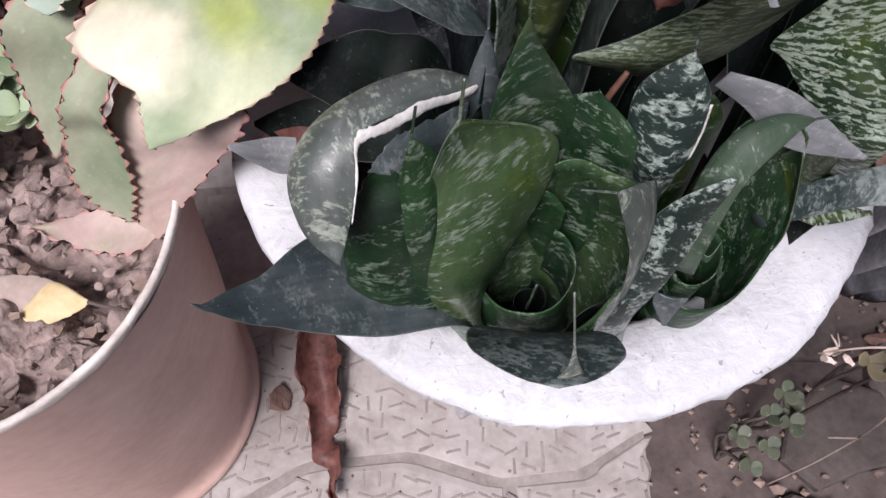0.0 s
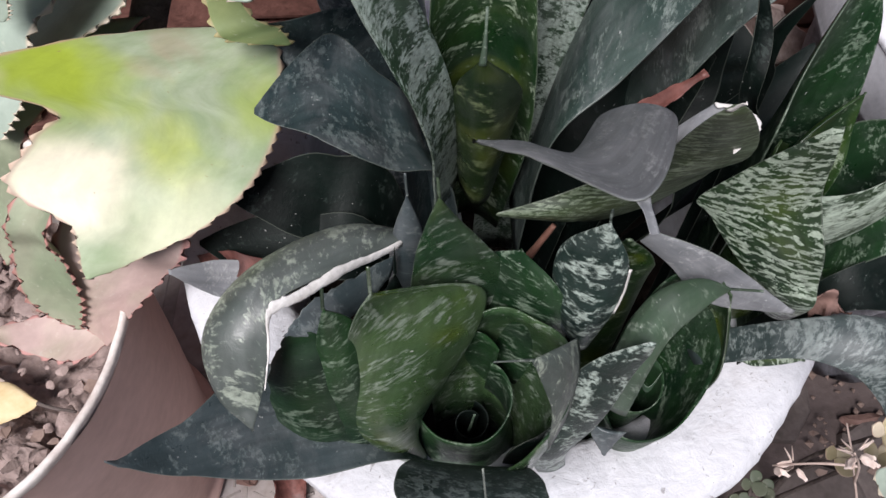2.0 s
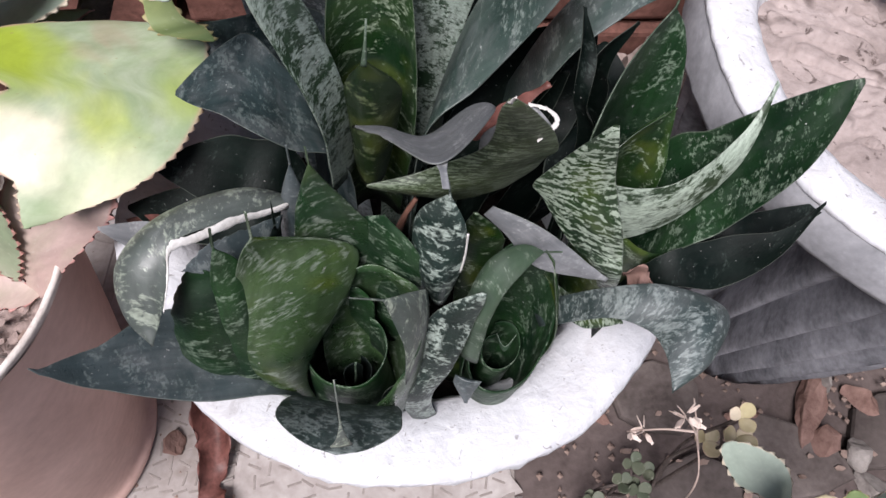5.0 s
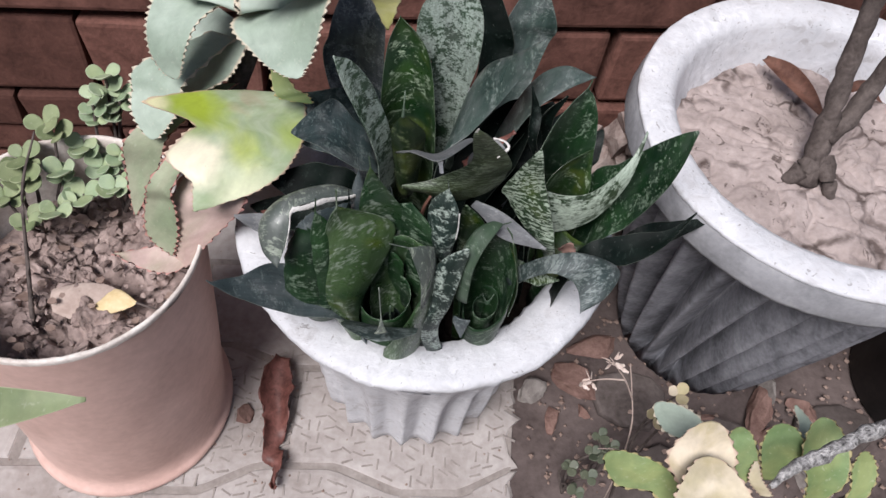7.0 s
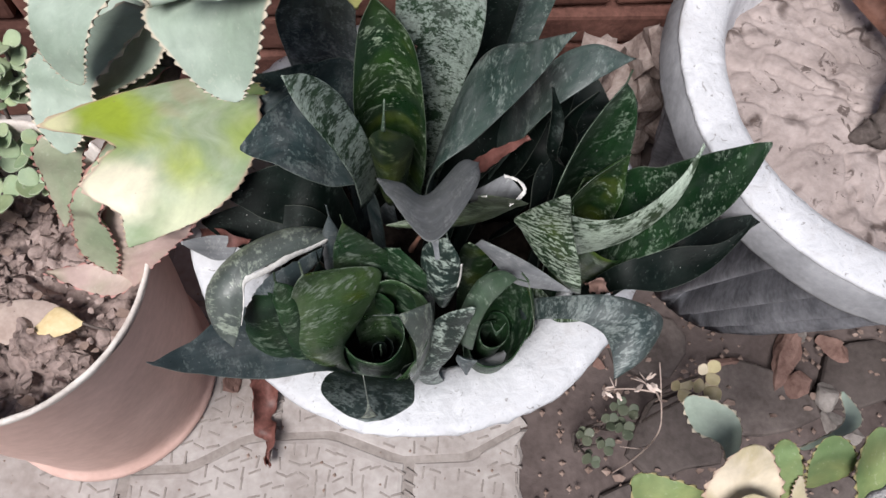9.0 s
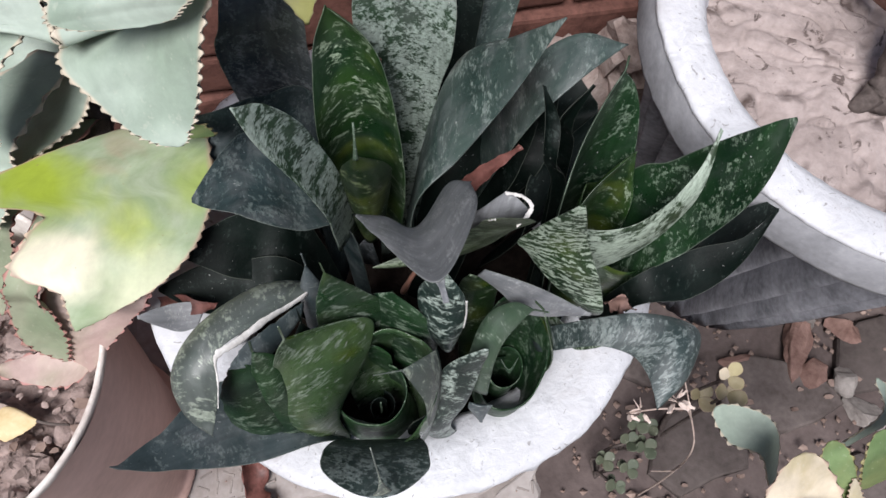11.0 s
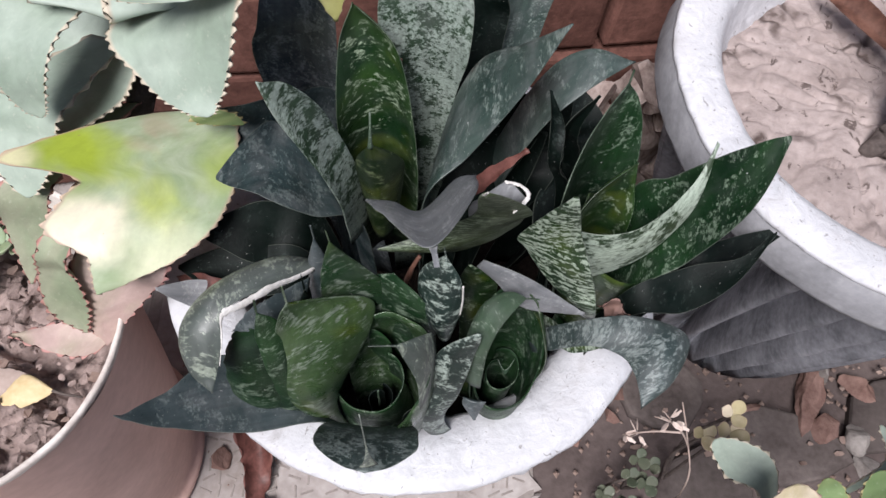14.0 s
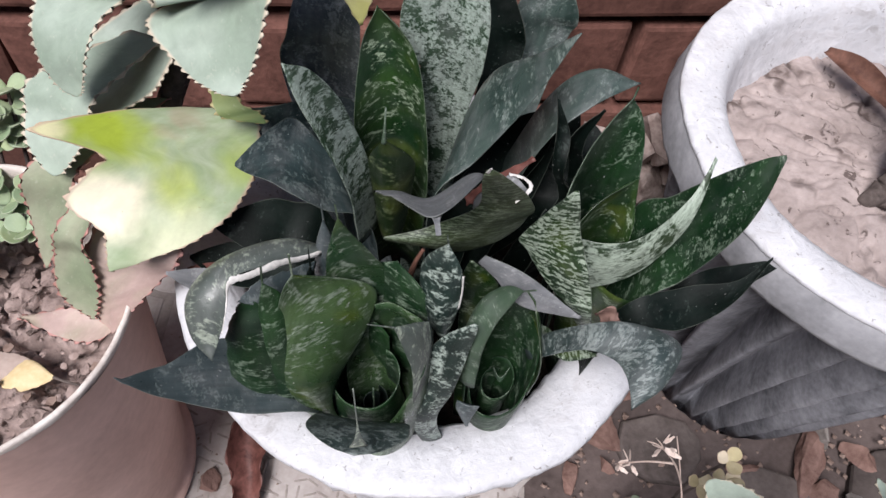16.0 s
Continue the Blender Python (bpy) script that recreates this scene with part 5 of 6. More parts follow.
succulent((-0.15, 0.27, 0.318), "broad-leaved grey-green kalanchoe with a yellowing toothed leaf", [
    (((-0.075, 0.345, 0.55), (-0.056, 0.274, 0.575), (-0.047, 0.303, 0.58), (-0.004, 0.334, 0.57)),
     (0.01, 0.028, 0.0311, 0), ((0.98, 0.2, 0), (0.98, 0.2, 0), (1, 0.1, 0), (1, 0.1, 0)), "kal_grey", dict(cup=0.2, teeth=19, tooth=0.0021, thick=0.005, across=True)),
    (((-0.1, 0.345, 0.55), (-0.104, 0.275, 0.573), (-0.139, 0.311, 0.57), (-0.204, 0.334, 0.55)),
     (0.01, 0.0223, 0.0248, 0), ((0.94, -0.31, 0.11), (0.94, -0.31, 0.11), (0.95, 0.32, 0), (0.95, 0.32, 0)), "kal_grey", dict(cup=0.15, teeth=19, tooth=0.0021, thick=0.005, across=True)),
    (((-0.111, 0.338, 0.502), (-0.134, 0.324, 0.481), (-0.149, 0.312, 0.467), (-0.163, 0.296, 0.457), (-0.175, 0.28, 0.452), (-0.185, 0.257, 0.452)),
     (0.0396, 0.0573, 0.0573, 0.0429, 0.027, 0), ((-0.63, 0.71, -0.32), (-0.67, 0.66, -0.33), (-0.73, 0.59, -0.33), (-0.72, 0.6, -0.35), (-0.67, 0.65, -0.37), (-0.67, 0.65, -0.37)), "kal_grey", dict(cup=0.12, teeth=19, tooth=0.0021, thick=0.005, across=True)),
    (((-0.12, 0.32, 0.5), (-0.162, 0.274, 0.491), (-0.166, 0.259, 0.478), (-0.168, 0.242, 0.467), (-0.167, 0.229, 0.455)),
     (0.012, 0.0245, 0.0242, 0.0189, 0), ((-0.96, 0.29, -0.04), (-0.96, 0.29, -0.04), (-0.97, 0.23, -0.06), (-0.98, 0.19, -0.08), (-0.98, 0.19, -0.08)), "kal_grey", dict(cup=0.1, tipk=0.6, teeth=15, tooth=0.0027, thick=0.004, across=True)),
    (((-0.12, 0.3, 0.46), (-0.174, 0.245, 0.445), (-0.188, 0.232, 0.407), (-0.2, 0.212, 0.36)),
     (0.012, 0.0211, 0.0191, 0), ((-0.97, 0.05, -0.24), (-0.97, 0.05, -0.24), (-0.91, 0.1, -0.39), (-0.91, 0.1, -0.39)), "kal_dusk", dict(cup=0.1, teeth=15, tooth=0.0027, thick=0.004, across=True)),
    (((-0.115, 0.29, 0.45), (-0.155, 0.212, 0.426), (-0.164, 0.204, 0.396), (-0.166, 0.191, 0.363), (-0.16, 0.181, 0.345)),
     (0.012, 0.0159, 0.0188, 0.0153, 0), ((-0.82, 0.44, -0.38), (-0.82, 0.44, -0.38), (-0.9, 0.29, -0.32), (-0.98, 0, -0.2), (-0.98, 0, -0.2)), "kal_dusk", dict(cup=0.3, teeth=15, tooth=0.0027, thick=0.004, across=True)),
    (((-0.1, 0.29, 0.44), (-0.115, 0.208, 0.42), (-0.125, 0.196, 0.388), (-0.142, 0.185, 0.353), (-0.147, 0.175, 0.335)),
     (0.012, 0.0374, 0.0316, 0.0181, 0), ((-0.95, 0.16, -0.27), (-0.95, 0.16, -0.27), (-0.92, 0.06, -0.4), (-0.88, 0.03, -0.47), (-0.88, 0.03, -0.47)), "kal_pink", dict(cup=0.1, teeth=15, tooth=0.0027, thick=0.004, across=True)),
    (((-0.137, 0.195, 0.34), (-0.154, 0.181, 0.34), (-0.183, 0.179, 0.338), (-0.219, 0.182, 0.333)),
     (0.0121, 0.0166, 0.0118, 0), ((0.46, 0.79, 0.41), (0.3, 0.9, 0.3), (0.08, 0.97, 0.21), (0.08, 0.97, 0.21)), "kal_pink", dict(cup=0.25, wave=0.2, teeth=8, tooth=0.002, thick=0.003, across=True)),
    (((-0.113, 0.315, 0.567), (-0.13, 0.29, 0.558), (-0.14, 0.271, 0.55), (-0.144, 0.259, 0.534), (-0.143, 0.253, 0.517), (-0.14, 0.25, 0.511)),
     (0.0406, 0.0308, 0.0232, 0.0182, 0.0091, 0), ((-1, 0, -0.06), (-0.99, -0.07, -0.11), (-0.97, 0.04, -0.24), (-0.93, 0.14, -0.33), (-0.94, 0.11, -0.33), (-0.94, 0.11, -0.33)), "kal_grey", dict(cup=0.1, tipk=0.6, teeth=19, tooth=0.0021, thick=0.005, across=True)),
    (((-0.05, 0.33, 0.55), (-0.044, 0.277, 0.583), (-0.049, 0.26, 0.578), (-0.044, 0.245, 0.572), (-0.038, 0.23, 0.567), (-0.034, 0.221, 0.563), (-0.03, 0.217, 0.561)),
     (0.03, 0.0596, 0.0528, 0.0388, 0.024, 0.0104, 0), ((-0.74, 0.24, -0.63), (-0.74, 0.24, -0.63), (-0.8, 0.25, -0.54), (-0.82, 0.23, -0.52), (-0.88, 0.15, -0.46), (-0.96, 0, -0.29), (-0.96, 0, -0.29)), "kal_grey", dict(cup=0.14, tipk=0.6, teeth=19, tooth=0.0021, thick=0.005, across=True)),
    (((-0.07, 0.3, 0.49), (-0.06, 0.279, 0.485), (-0.05, 0.278, 0.478), (-0.037, 0.28, 0.47)),
     (0.006, 0.0087, 0.011, 0), ((-0.92, -0.4, 0), (-0.92, -0.4, 0), (-0.91, -0.41, 0), (-0.91, -0.41, 0)), "kal_green", dict(cup=0.1, teeth=6, tooth=0.0025, thick=0.004, across=True)),
    (((-0.062, 0.305, 0.448), (-0.075, 0.295, 0.461), (-0.085, 0.276, 0.47), (-0.1, 0.244, 0.48), (-0.088, 0.235, 0.472), (-0.088, 0.221, 0.467), (-0.097, 0.206, 0.461), (-0.1, 0.192, 0.452), (-0.108, 0.18, 0.444), (-0.118, 0.172, 0.437)),
     (0.012, 0.0219, 0.0476, 0.0715, 0.0558, 0.0495, 0.0485, 0.0323, 0.0121, 0), ((-0.8, -0.43, 0.41), (-0.8, -0.43, 0.41), (-0.8, -0.39, 0.46), (-0.8, -0.37, 0.48), (-0.82, -0.3, 0.48), (-0.85, -0.27, 0.45), (-0.91, -0.22, 0.36), (-0.94, -0.15, 0.29), (-0.95, -0.08, 0.29), (-0.95, -0.08, 0.29)), "kal_yellow", dict(cup=0.05, tipk=0.8, bites=((0.47, 0.22, 0.05), (0.80, 0.28, 0.06)), teeth=26, tooth=0.0014, thick=0.004, across=True)),
    (((0.015, 0.345, 0.62), (0.027, 0.297, 0.6), (0.026, 0.296, 0.575), (0.028, 0.294, 0.552)),
     (0.008, 0.0146, 0.0095, 0), ((-0.99, -0.1, 0), (-0.99, -0.1, 0), (-1, -0.05, 0), (-1, -0.05, 0)), "kal_lemon", dict(cup=0.1, teeth=7, tooth=0.001, thick=0.004, across=True)),
    (((-0.045, 0.345, 0.6), (-0.031, 0.274, 0.629), (-0.038, 0.252, 0.624), (-0.041, 0.247, 0.616), (-0.033, 0.244, 0.612)),
     (0.03, 0.037, 0.0356, 0.0314, 0), ((-0.95, 0.14, -0.3), (-0.95, 0.14, -0.3), (-0.93, 0.17, -0.34), (-0.94, 0.13, -0.32), (-0.94, 0.13, -0.32)), "kal_grey", dict(cup=0.12, tipk=0.45, teeth=19, tooth=0.0021, thick=0.005, across=True)),
], [(((-0.17, 0.250, 0.31), (-0.135, 0.285, 0.40), (-0.095, 0.320, 0.50), (-0.085, 0.335, 0.585)), (0.010, 0.009, 0.008))])

# ---------------------------------------------------------------- the small succulent in front
succulent((0.42, 0.0, G), "low green kalanchoe with yellowing scalloped leaves", [
    (((0.395, 0.075, 0.2), (0.382, 0.102, 0.235), (0.359, 0.117, 0.242), (0.341, 0.135, 0.238)),
     (0.006, 0.0138, 0.0207, 0), ((0.76, 0.65, 0), (0.76, 0.65, 0), (0.8, 0.6, 0), (0.8, 0.6, 0)), "kal_grey", dict(cup=0.1, teeth=9, tooth=0.0022, thick=0.005, tipk=0.5, across=True)),
    (((0.375, 0.03, 0.27), (0.404, 0.056, 0.28), (0.398, 0.079, 0.3), (0.399, 0.093, 0.3)),
     (0.006, 0.013, 0.0136, 0), ((1, 0.08, 0), (1, 0.08, 0), (0.99, 0.11, 0), (0.99, 0.11, 0)), "kal_green", dict(cup=0.1, teeth=9, tooth=0.0022, thick=0.005, tipk=0.5, across=True)),
    (((0.44, 0.06, 0.26), (0.438, 0.068, 0.29), (0.433, 0.082, 0.31), (0.435, 0.097, 0.31)),
     (0.006, 0.0197, 0.0204, 0), ((0.99, 0.15, 0), (0.99, 0.15, 0), (0.98, 0.2, 0), (0.98, 0.2, 0)), "kal_green", dict(cup=0.15, teeth=9, tooth=0.0022, thick=0.005, tipk=0.5, across=True)),
    (((0.475, 0.04, 0.26), (0.479, 0.054, 0.29), (0.469, 0.079, 0.315), (0.474, 0.106, 0.315)),
     (0.006, 0.0196, 0.0232, 0), ((0.99, 0.1, 0), (0.99, 0.1, 0), (0.97, 0.24, 0), (0.97, 0.24, 0)), "kal_green", dict(cup=0.3, teeth=9, tooth=0.0022, thick=0.005, tipk=0.5, across=True)),
    (((0.365, 0, 0.25), (0.328, 0.034, 0.28), (0.291, 0.04, 0.295), (0.271, 0.056, 0.29)),
     (0.006, 0.0143, 0.0212, 0), ((0.8, 0.59, 0), (0.8, 0.59, 0), (0.73, 0.68, 0), (0.73, 0.68, 0)), "kal_green", dict(cup=0.15, teeth=9, tooth=0.0022, thick=0.005, tipk=0.5, across=True)),
    (((0.375, 0.01, 0.27), (0.353, 0.035, 0.31), (0.346, 0.053, 0.33), (0.358, 0.083, 0.33)),
     (0.006, 0.0256, 0.0311, 0), ((1, 0.1, 0), (1, 0.1, 0), (1, 0.1, 0), (1, 0.1, 0)), "kal_cream", dict(cup=0.1, teeth=9, tooth=0.0022, thick=0.005, tipk=0.5, across=True)),
    (((0.37, -0.03, 0.28), (0.351, 0.002, 0.33), (0.347, 0.021, 0.345), (0.346, 0.044, 0.345)),
     (0.006, 0.033, 0.028, 0), ((1, 0.05, 0), (1, 0.05, 0), (1, 0.04, 0), (1, 0.04, 0)), "kal_cream", dict(cup=0.1, teeth=9, tooth=0.0022, thick=0.005, tipk=0.5, across=True)),
    (((0.43, 0.04, 0.27), (0.414, 0.049, 0.285), (0.415, 0.065, 0.29)),
     (0.006, 0.0065, 0), ((1, 0.08, 0), (1, 0.08, 0), (1, 0.08, 0)), "kal_cream", dict(cup=0.1, teeth=9, tooth=0.0022, thick=0.005, tipk=0.5, across=True)),
    (((0.5, 0.02, 0.24), (0.517, 0.051, 0.28), (0.52, 0.071, 0.29), (0.525, 0.087, 0.29)),
     (0.006, 0.0111, 0.0133, 0), ((0.99, 0.14, 0), (0.99, 0.14, 0), (0.97, 0.22, 0), (0.97, 0.22, 0)), "kal_green", dict(cup=0.2, teeth=9, tooth=0.0022, thick=0.005, tipk=0.5, across=True)),
    (((0.47, 0.1, 0.2), (0.5, 0.121, 0.235), (0.493, 0.15, 0.24)),
     (0.006, 0.0095, 0), ((1, 0.05, 0), (1, 0.05, 0), (1, 0.05, 0)), "kal_grey", dict(cup=0.1, teeth=9, tooth=0.0022, thick=0.005, tipk=0.5, across=True)),
], [(((0.43, 0.0, G), (0.425, 0.0, 0.1), (0.415, 0.0, 0.26)), (0.008, 0.006, 0.005))])

# ---------------------------------------------------------------- stem in the grey planter
tree = empty("sapling", (0.478, 0.362, 0.385), "bare grey-brown forked sapling stem in pale silt", "sapling")
for nm, pts, rad in (("trunk", ((0.471, 0.345, 0.375), (0.471, 0.360, 0.405), (0.471, 0.376, 0.435), (0.469, 0.400, 0.485), (0.464, 0.415, 0.535), (0.455, 0.420, 0.60), (0.440, 0.420, 0.70)), (0.015, 0.0115, 0.0100, 0.0092, 0.0085, 0.008)),
                     ("branch", ((0.474, 0.368, 0.420), (0.492, 0.382, 0.445), (0.508, 0.405, 0.50), (0.515, 0.42, 0.58)), (0.011, 0.010, 0.008, 0.007)),
                     ("root", ((0.476, 0.360, 0.400), (0.462, 0.348, 0.392), (0.448, 0.343, 0.375)), (0.014, 0.010, 0.006)),
                     ("root", ((0.480, 0.358, 0.400), (0.486, 0.340, 0.392), (0.494, 0.325, 0.375)), (0.012, 0.009, 0.006))):
    bm = tube(pts, rad, 14, 0.3, 3)
    bm.transform(Matrix.Translation(-tree.location))
    part(nm, bm, M["stem"], tree)
for k, pts in enumerate((((0.445, 0.510, 0.395), (0.462, 0.480, 0.402), (0.480, 0.448, 0.402), (0.497, 0.420, 0.396)), ((0.53, 0.47, 0.395), (0.55, 0.475, 0.40), (0.57, 0.46, 0.396)))):
    bm = blade(pts, (0.004, 0.011, 0.009, 0) if k == 0 else (0.003, 0.008, 0), ((-0.4, -0.2, 0.9),) * len(pts), cup=0.7, thick=0.0015, seed=k)
    bm.transform(Matrix.Translation(-Vector(pts[0])))
    ob = part("dry_leaf", bm, M["dry_leaf"])
    ob.location = pts[0]
    tagged(ob, "curled brown dead leaf on the pale silt", "dead leaf")

# ---------------------------------------------------------------- dry bits among the leaves
def bit(name, bm, mat, loc, label, category):
    bm.transform(Matrix.Translation(-Vector(loc)))
    ob = part(name, bm, M[mat])
    ob.location = loc
    return tagged(ob, label, category)


bit("dry_leaf", blade(((0.104, 0.236, 0.464), (0.114, 0.236, 0.474), (0.126, 0.239, 0.489), (0.142, 0.242, 0.507)), (0.003, 0.0050, 0.0040, 0), ((-0.5, -0.5, 0.7),) * 4, cup=0.6, thick=0.001, wave=0.25, teeth=5, tooth=0.0006, seed=3), "dead_red", (0.1, 0.236, 0.46), "curled reddish-brown dead leaf caught in the rosette", "dead leaf")
bit("dry_leaf", blade(((0.192, 0.163, 0.455), (0.197, 0.160, 0.462), (0.204, 0.158, 0.458)), (0.004, 0.0065, 0), ((0.2, -0.6, 0.7),) * 3, cup=0.8, thick=0.001, wave=0.8, teeth=4, tooth=0.0015, seed=4), "rubble", (0.195, 0.16, 0.455), "small spotted brown leaf scrap between two rosettes", "dead leaf")
bit("dry_leaf", blade(((0.060, 0.290, 0.505), (0.061, 0.287, 0.520), (0.065, 0.286, 0.532)), (0.003, 0.006, 0), ((0.1, -0.8, 0.5),) * 3, cup=0.4, thick=0.001, seed=5), "rubble", (0.06, 0.29, 0.505), "peach-coloured dry scrap stuck between two leaves", "dead leaf")
bit("dry_leaf", blade(((-0.088, 0.206, 0.384), (-0.066, 0.196, 0.406), (-0.051, 0.187, 0.426), (-0.039, 0.182, 0.438)), (0.004, 0.0065, 0.0050, 0), ((0.1, -0.5, 0.85),) * 4, cup=0.5, thick=0.001, wave=0.4, seed=6), "dead_red", (-0.088, 0.206, 0.384), "reddish dry leaf leaning on the planter's rim", "dead leaf")
bit("twig", tube(((0.072, 0.178, 0.455), (0.075, 0.176, 0.478), (0.079, 0.178, 0.490)), (0.002, 0.0012), 6, 0.2), "dry_leaf", (0.072, 0.178, 0.455), "short reddish dry stalk in the front rosette", "twig")
# bleached, torn margin of the curled leaf
add_leaf(A, "dry_pale", shell(((0.1195, 0.1895, 0.5535), (0.1275, 0.1865, 0.5555), (0.1320, 0.1805, 0.5565), (0.1295, 0.1755, 0.5548)), ((0.1197, 0.1890, 0.5538), (0.1272, 0.1858, 0.5558), (0.1310, 0.1803, 0.5570), (0.1288, 0.1762, 0.5552)), ((0.1197, 0.1884, 0.5534), (0.1268, 0.1851, 0.5553), (0.1298, 0.1802, 0.5565), (0.1280, 0.1770, 0.5548)), (0.1235, 0.1718, 0.5525), thick=0.0006, nu=40, nv=4, torn=0.0007, seed=1), "dry_margin", "bleached, torn leaf margin")
add_leaf(A, "dry_pale", shell(((0.1035, 0.1575, 0.592), (0.1045, 0.156, 0.596)), ((0.1045, 0.157, 0.5925), (0.105, 0.1555, 0.5965)), ((0.1055, 0.1572, 0.592), (0.1058, 0.1558, 0.596)), (0.1055, 0.154, 0.5995), thick=0.0008, nu=8, nv=4), "dry_margin", "bleached, torn leaf margin")

# ---------------------------------------------------------------- weeds
def weed(loc, label, sprigs, mat="weed", size=0.009, category="weed", group=""):
    """Round-leaved weed: each sprig is a stalk to a place, with a number of leaves at its head."""
    th = empty("weed", loc, label, category, group)
    rng = random.Random(int(abs(loc[0]) * 1000 + abs(loc[1]) * 77))
    for head, count in sprigs:
        head = Vector(head) - Vector(loc)
        mid = head * 0.5 + Vector((rng.uniform(-1, 1), rng.uniform(-1, 1), 0)) * 0.012
        stalk = part("stalk", tube(((0, 0, 0), mid, head), (0.0022, 0.0015), 6, 0.2), M["stem"], th)
        for k in range(count):
            a = k * 2.4 + rng.random()
            out = Vector((math.cos(a), math.sin(a), 0.35 + 0.5 * rng.random())).normalized()
            s = size * rng.uniform(0.75, 1.25)
            base = head.lerp(mid, min(0.8, 0.22 * (k // 3))) + Vector((0, 0, -0.002))
            tip = base + out * s * 2.1
            nor = (Vector((0, -0.3, 1)) - out * 0.4).normalized()
            bm = blade((base, base.lerp(tip, 0.35), base.lerp(tip, 0.75), tip), (0.0012, s * 0.75, s * 0.85, 0), (nor,) * 4, cup=0.2, thick=0.0045, tipk=0.5, seed=k, nu=10, nv=6)
            part("leaf", bm, M[mat], stalk)
    return th


S0 = 0.280
WP = "weeds in the terracotta pot"
weed((-0.262, 0.300, S0), "pale stonecrop sprig with plump round leaves", [((-0.258, 0.340, 0.412), 12), ((-0.270, 0.322, 0.395), 9), ((-0.246, 0.332, 0.392), 8)], "stonecrop", 0.0088, group=WP)
weed((-0.250, 0.268, S0), "low stonecrop with round pale green leaves", [((-0.243, 0.290, 0.352), 7), ((-0.262, 0.280, 0.340), 7), ((-0.243, 0.258, 0.335), 7), ((-0.226, 0.272, 0.336), 5)], "stonecrop", 0.0088, group=WP)
weed((-0.290, 0.252, S0), "low stonecrop with round pale green leaves", [((-0.292, 0.262, 0.350), 7), ((-0.280, 0.290, 0.356), 6), ((-0.290, 0.222, 0.334), 6), ((-0.272, 0.248, 0.330), 5)], "stonecrop", 0.0100, group=WP)
weed((-0.325, 0.228, S0), "straggling green weed with small leaves on thin stalks", [((-0.322, 0.246, 0.356), 7), ((-0.338, 0.226, 0.344), 6), ((-0.328, 0.262, 0.364), 6), ((-0.312, 0.205, 0.332), 5)], "weed", 0.0095, group=WP)
weed((-0.30, 0.280, S0), "straggling green weed with small leaves on thin stalks", [((-0.300, 0.284, 0.375), 3), ((-0.310, 0.292, 0.382), 3)], "weed", 0.009, group=WP)
# flakes of old leaves on the earth of the pots and the yard
rng = random.Random(77)
bm = bmesh.new()
for k in range(150):
    if k < 34:
        r, a = 0.10 * math.sqrt(rng.random()), rng.uniform(0, 6.28)
        c = Vector((RED.x + r * math.cos(a), RED.y + r * math.sin(a), 0.293 + rng.uniform(-0.003, 0.006)))
    else:
        c = Vector((rng.uniform(0.28, 0.80), rng.uniform(-0.08, 0.40), G + 0.006 + rng.uniform(0, 0.004)))
        if (c.x - CEM.x) ** 2 + (c.y - CEM.y) ** 2 < 0.022:
            continue
    size, turn = rng.uniform(0.003, 0.0095), rng.uniform(0, 6.28)
    n = rng.randrange(5, 8)
    tilt = Vector((rng.uniform(-0.3, 0.3), rng.uniform(-0.3, 0.3)))
    ring = []
    for j in range(n):
        q = turn + 6.28 * j / n
        d = Vector((math.cos(q) * size * rng.uniform(0.6, 1.2), math.sin(q) * size * rng.uniform(0.35, 0.8)))
        ring.append(c + Vector((d.x, d.y, d.dot(tilt) + rng.uniform(0, 0.0015))))
    top = [bm.verts.new(p + Vector((0, 0, 0.0012))) for p in ring]
    low = [bm.verts.new(p) for p in ring]
    bm.faces.new(top)
    bm.faces.new(low[::-1])
    for j in range(n):
        bm.faces.new((low[j], low[(j + 1) % n], top[(j + 1) % n], top[j]))
tagged(part("leaf_litter", bm, M["litter"], smooth=False), "tan flakes of old dry leaves on the earth", "litter", kind="stuff")
bit("twig", tube(((-0.292, 0.120, 0.280), (-0.300, 0.165, 0.320), (-0.304, 0.215, 0.375), (-0.300, 0.262, 0.405)), (0.0028, 0.0018, 0.001), 6, 0.25), "stem", (-0.292, 0.120, 0.280), "thin dry grey twig leaning over the soil", "twig")
# a fallen leaf on the soil, folded over: pinkish on one side, yellow on the other
fallen = empty("fallen_leaf", (-0.235, 0.150, 0.284), "folded pinkish and yellow dead leaf lying on dry soil", "dead leaf")
add_leaf(fallen, "dry_pink", shell(((-0.284, 0.160, 0.288), (-0.258, 0.168, 0.292), (-0.236, 0.169, 0.293)), ((-0.282, 0.148, 0.291), (-0.256, 0.152, 0.294), (-0.234, 0.158, 0.294)), ((-0.276, 0.134, 0.287), (-0.255, 0.131, 0.286), (-0.236, 0.146, 0.292)), (-0.2204, 0.165, 0.293), thick=0.0012, torn=0.0008, seed=8), "blade", "pinkish tan dry half of the leaf")
add_leaf(fallen, "dead_yellow", shell(((-0.250, 0.131, 0.286), (-0.234, 0.148, 0.294), (-0.2195, 0.163, 0.297)), ((-0.248, 0.129, 0.287), (-0.227, 0.143, 0.296), (-0.211, 0.155, 0.299)), ((-0.246, 0.127, 0.285), (-0.224, 0.136, 0.291), (-0.205, 0.144, 0.294)), (-0.195, 0.151, 0.296), thick=0.0014, torn=0.0006, seed=9), "blade", "yellow half of the leaf")
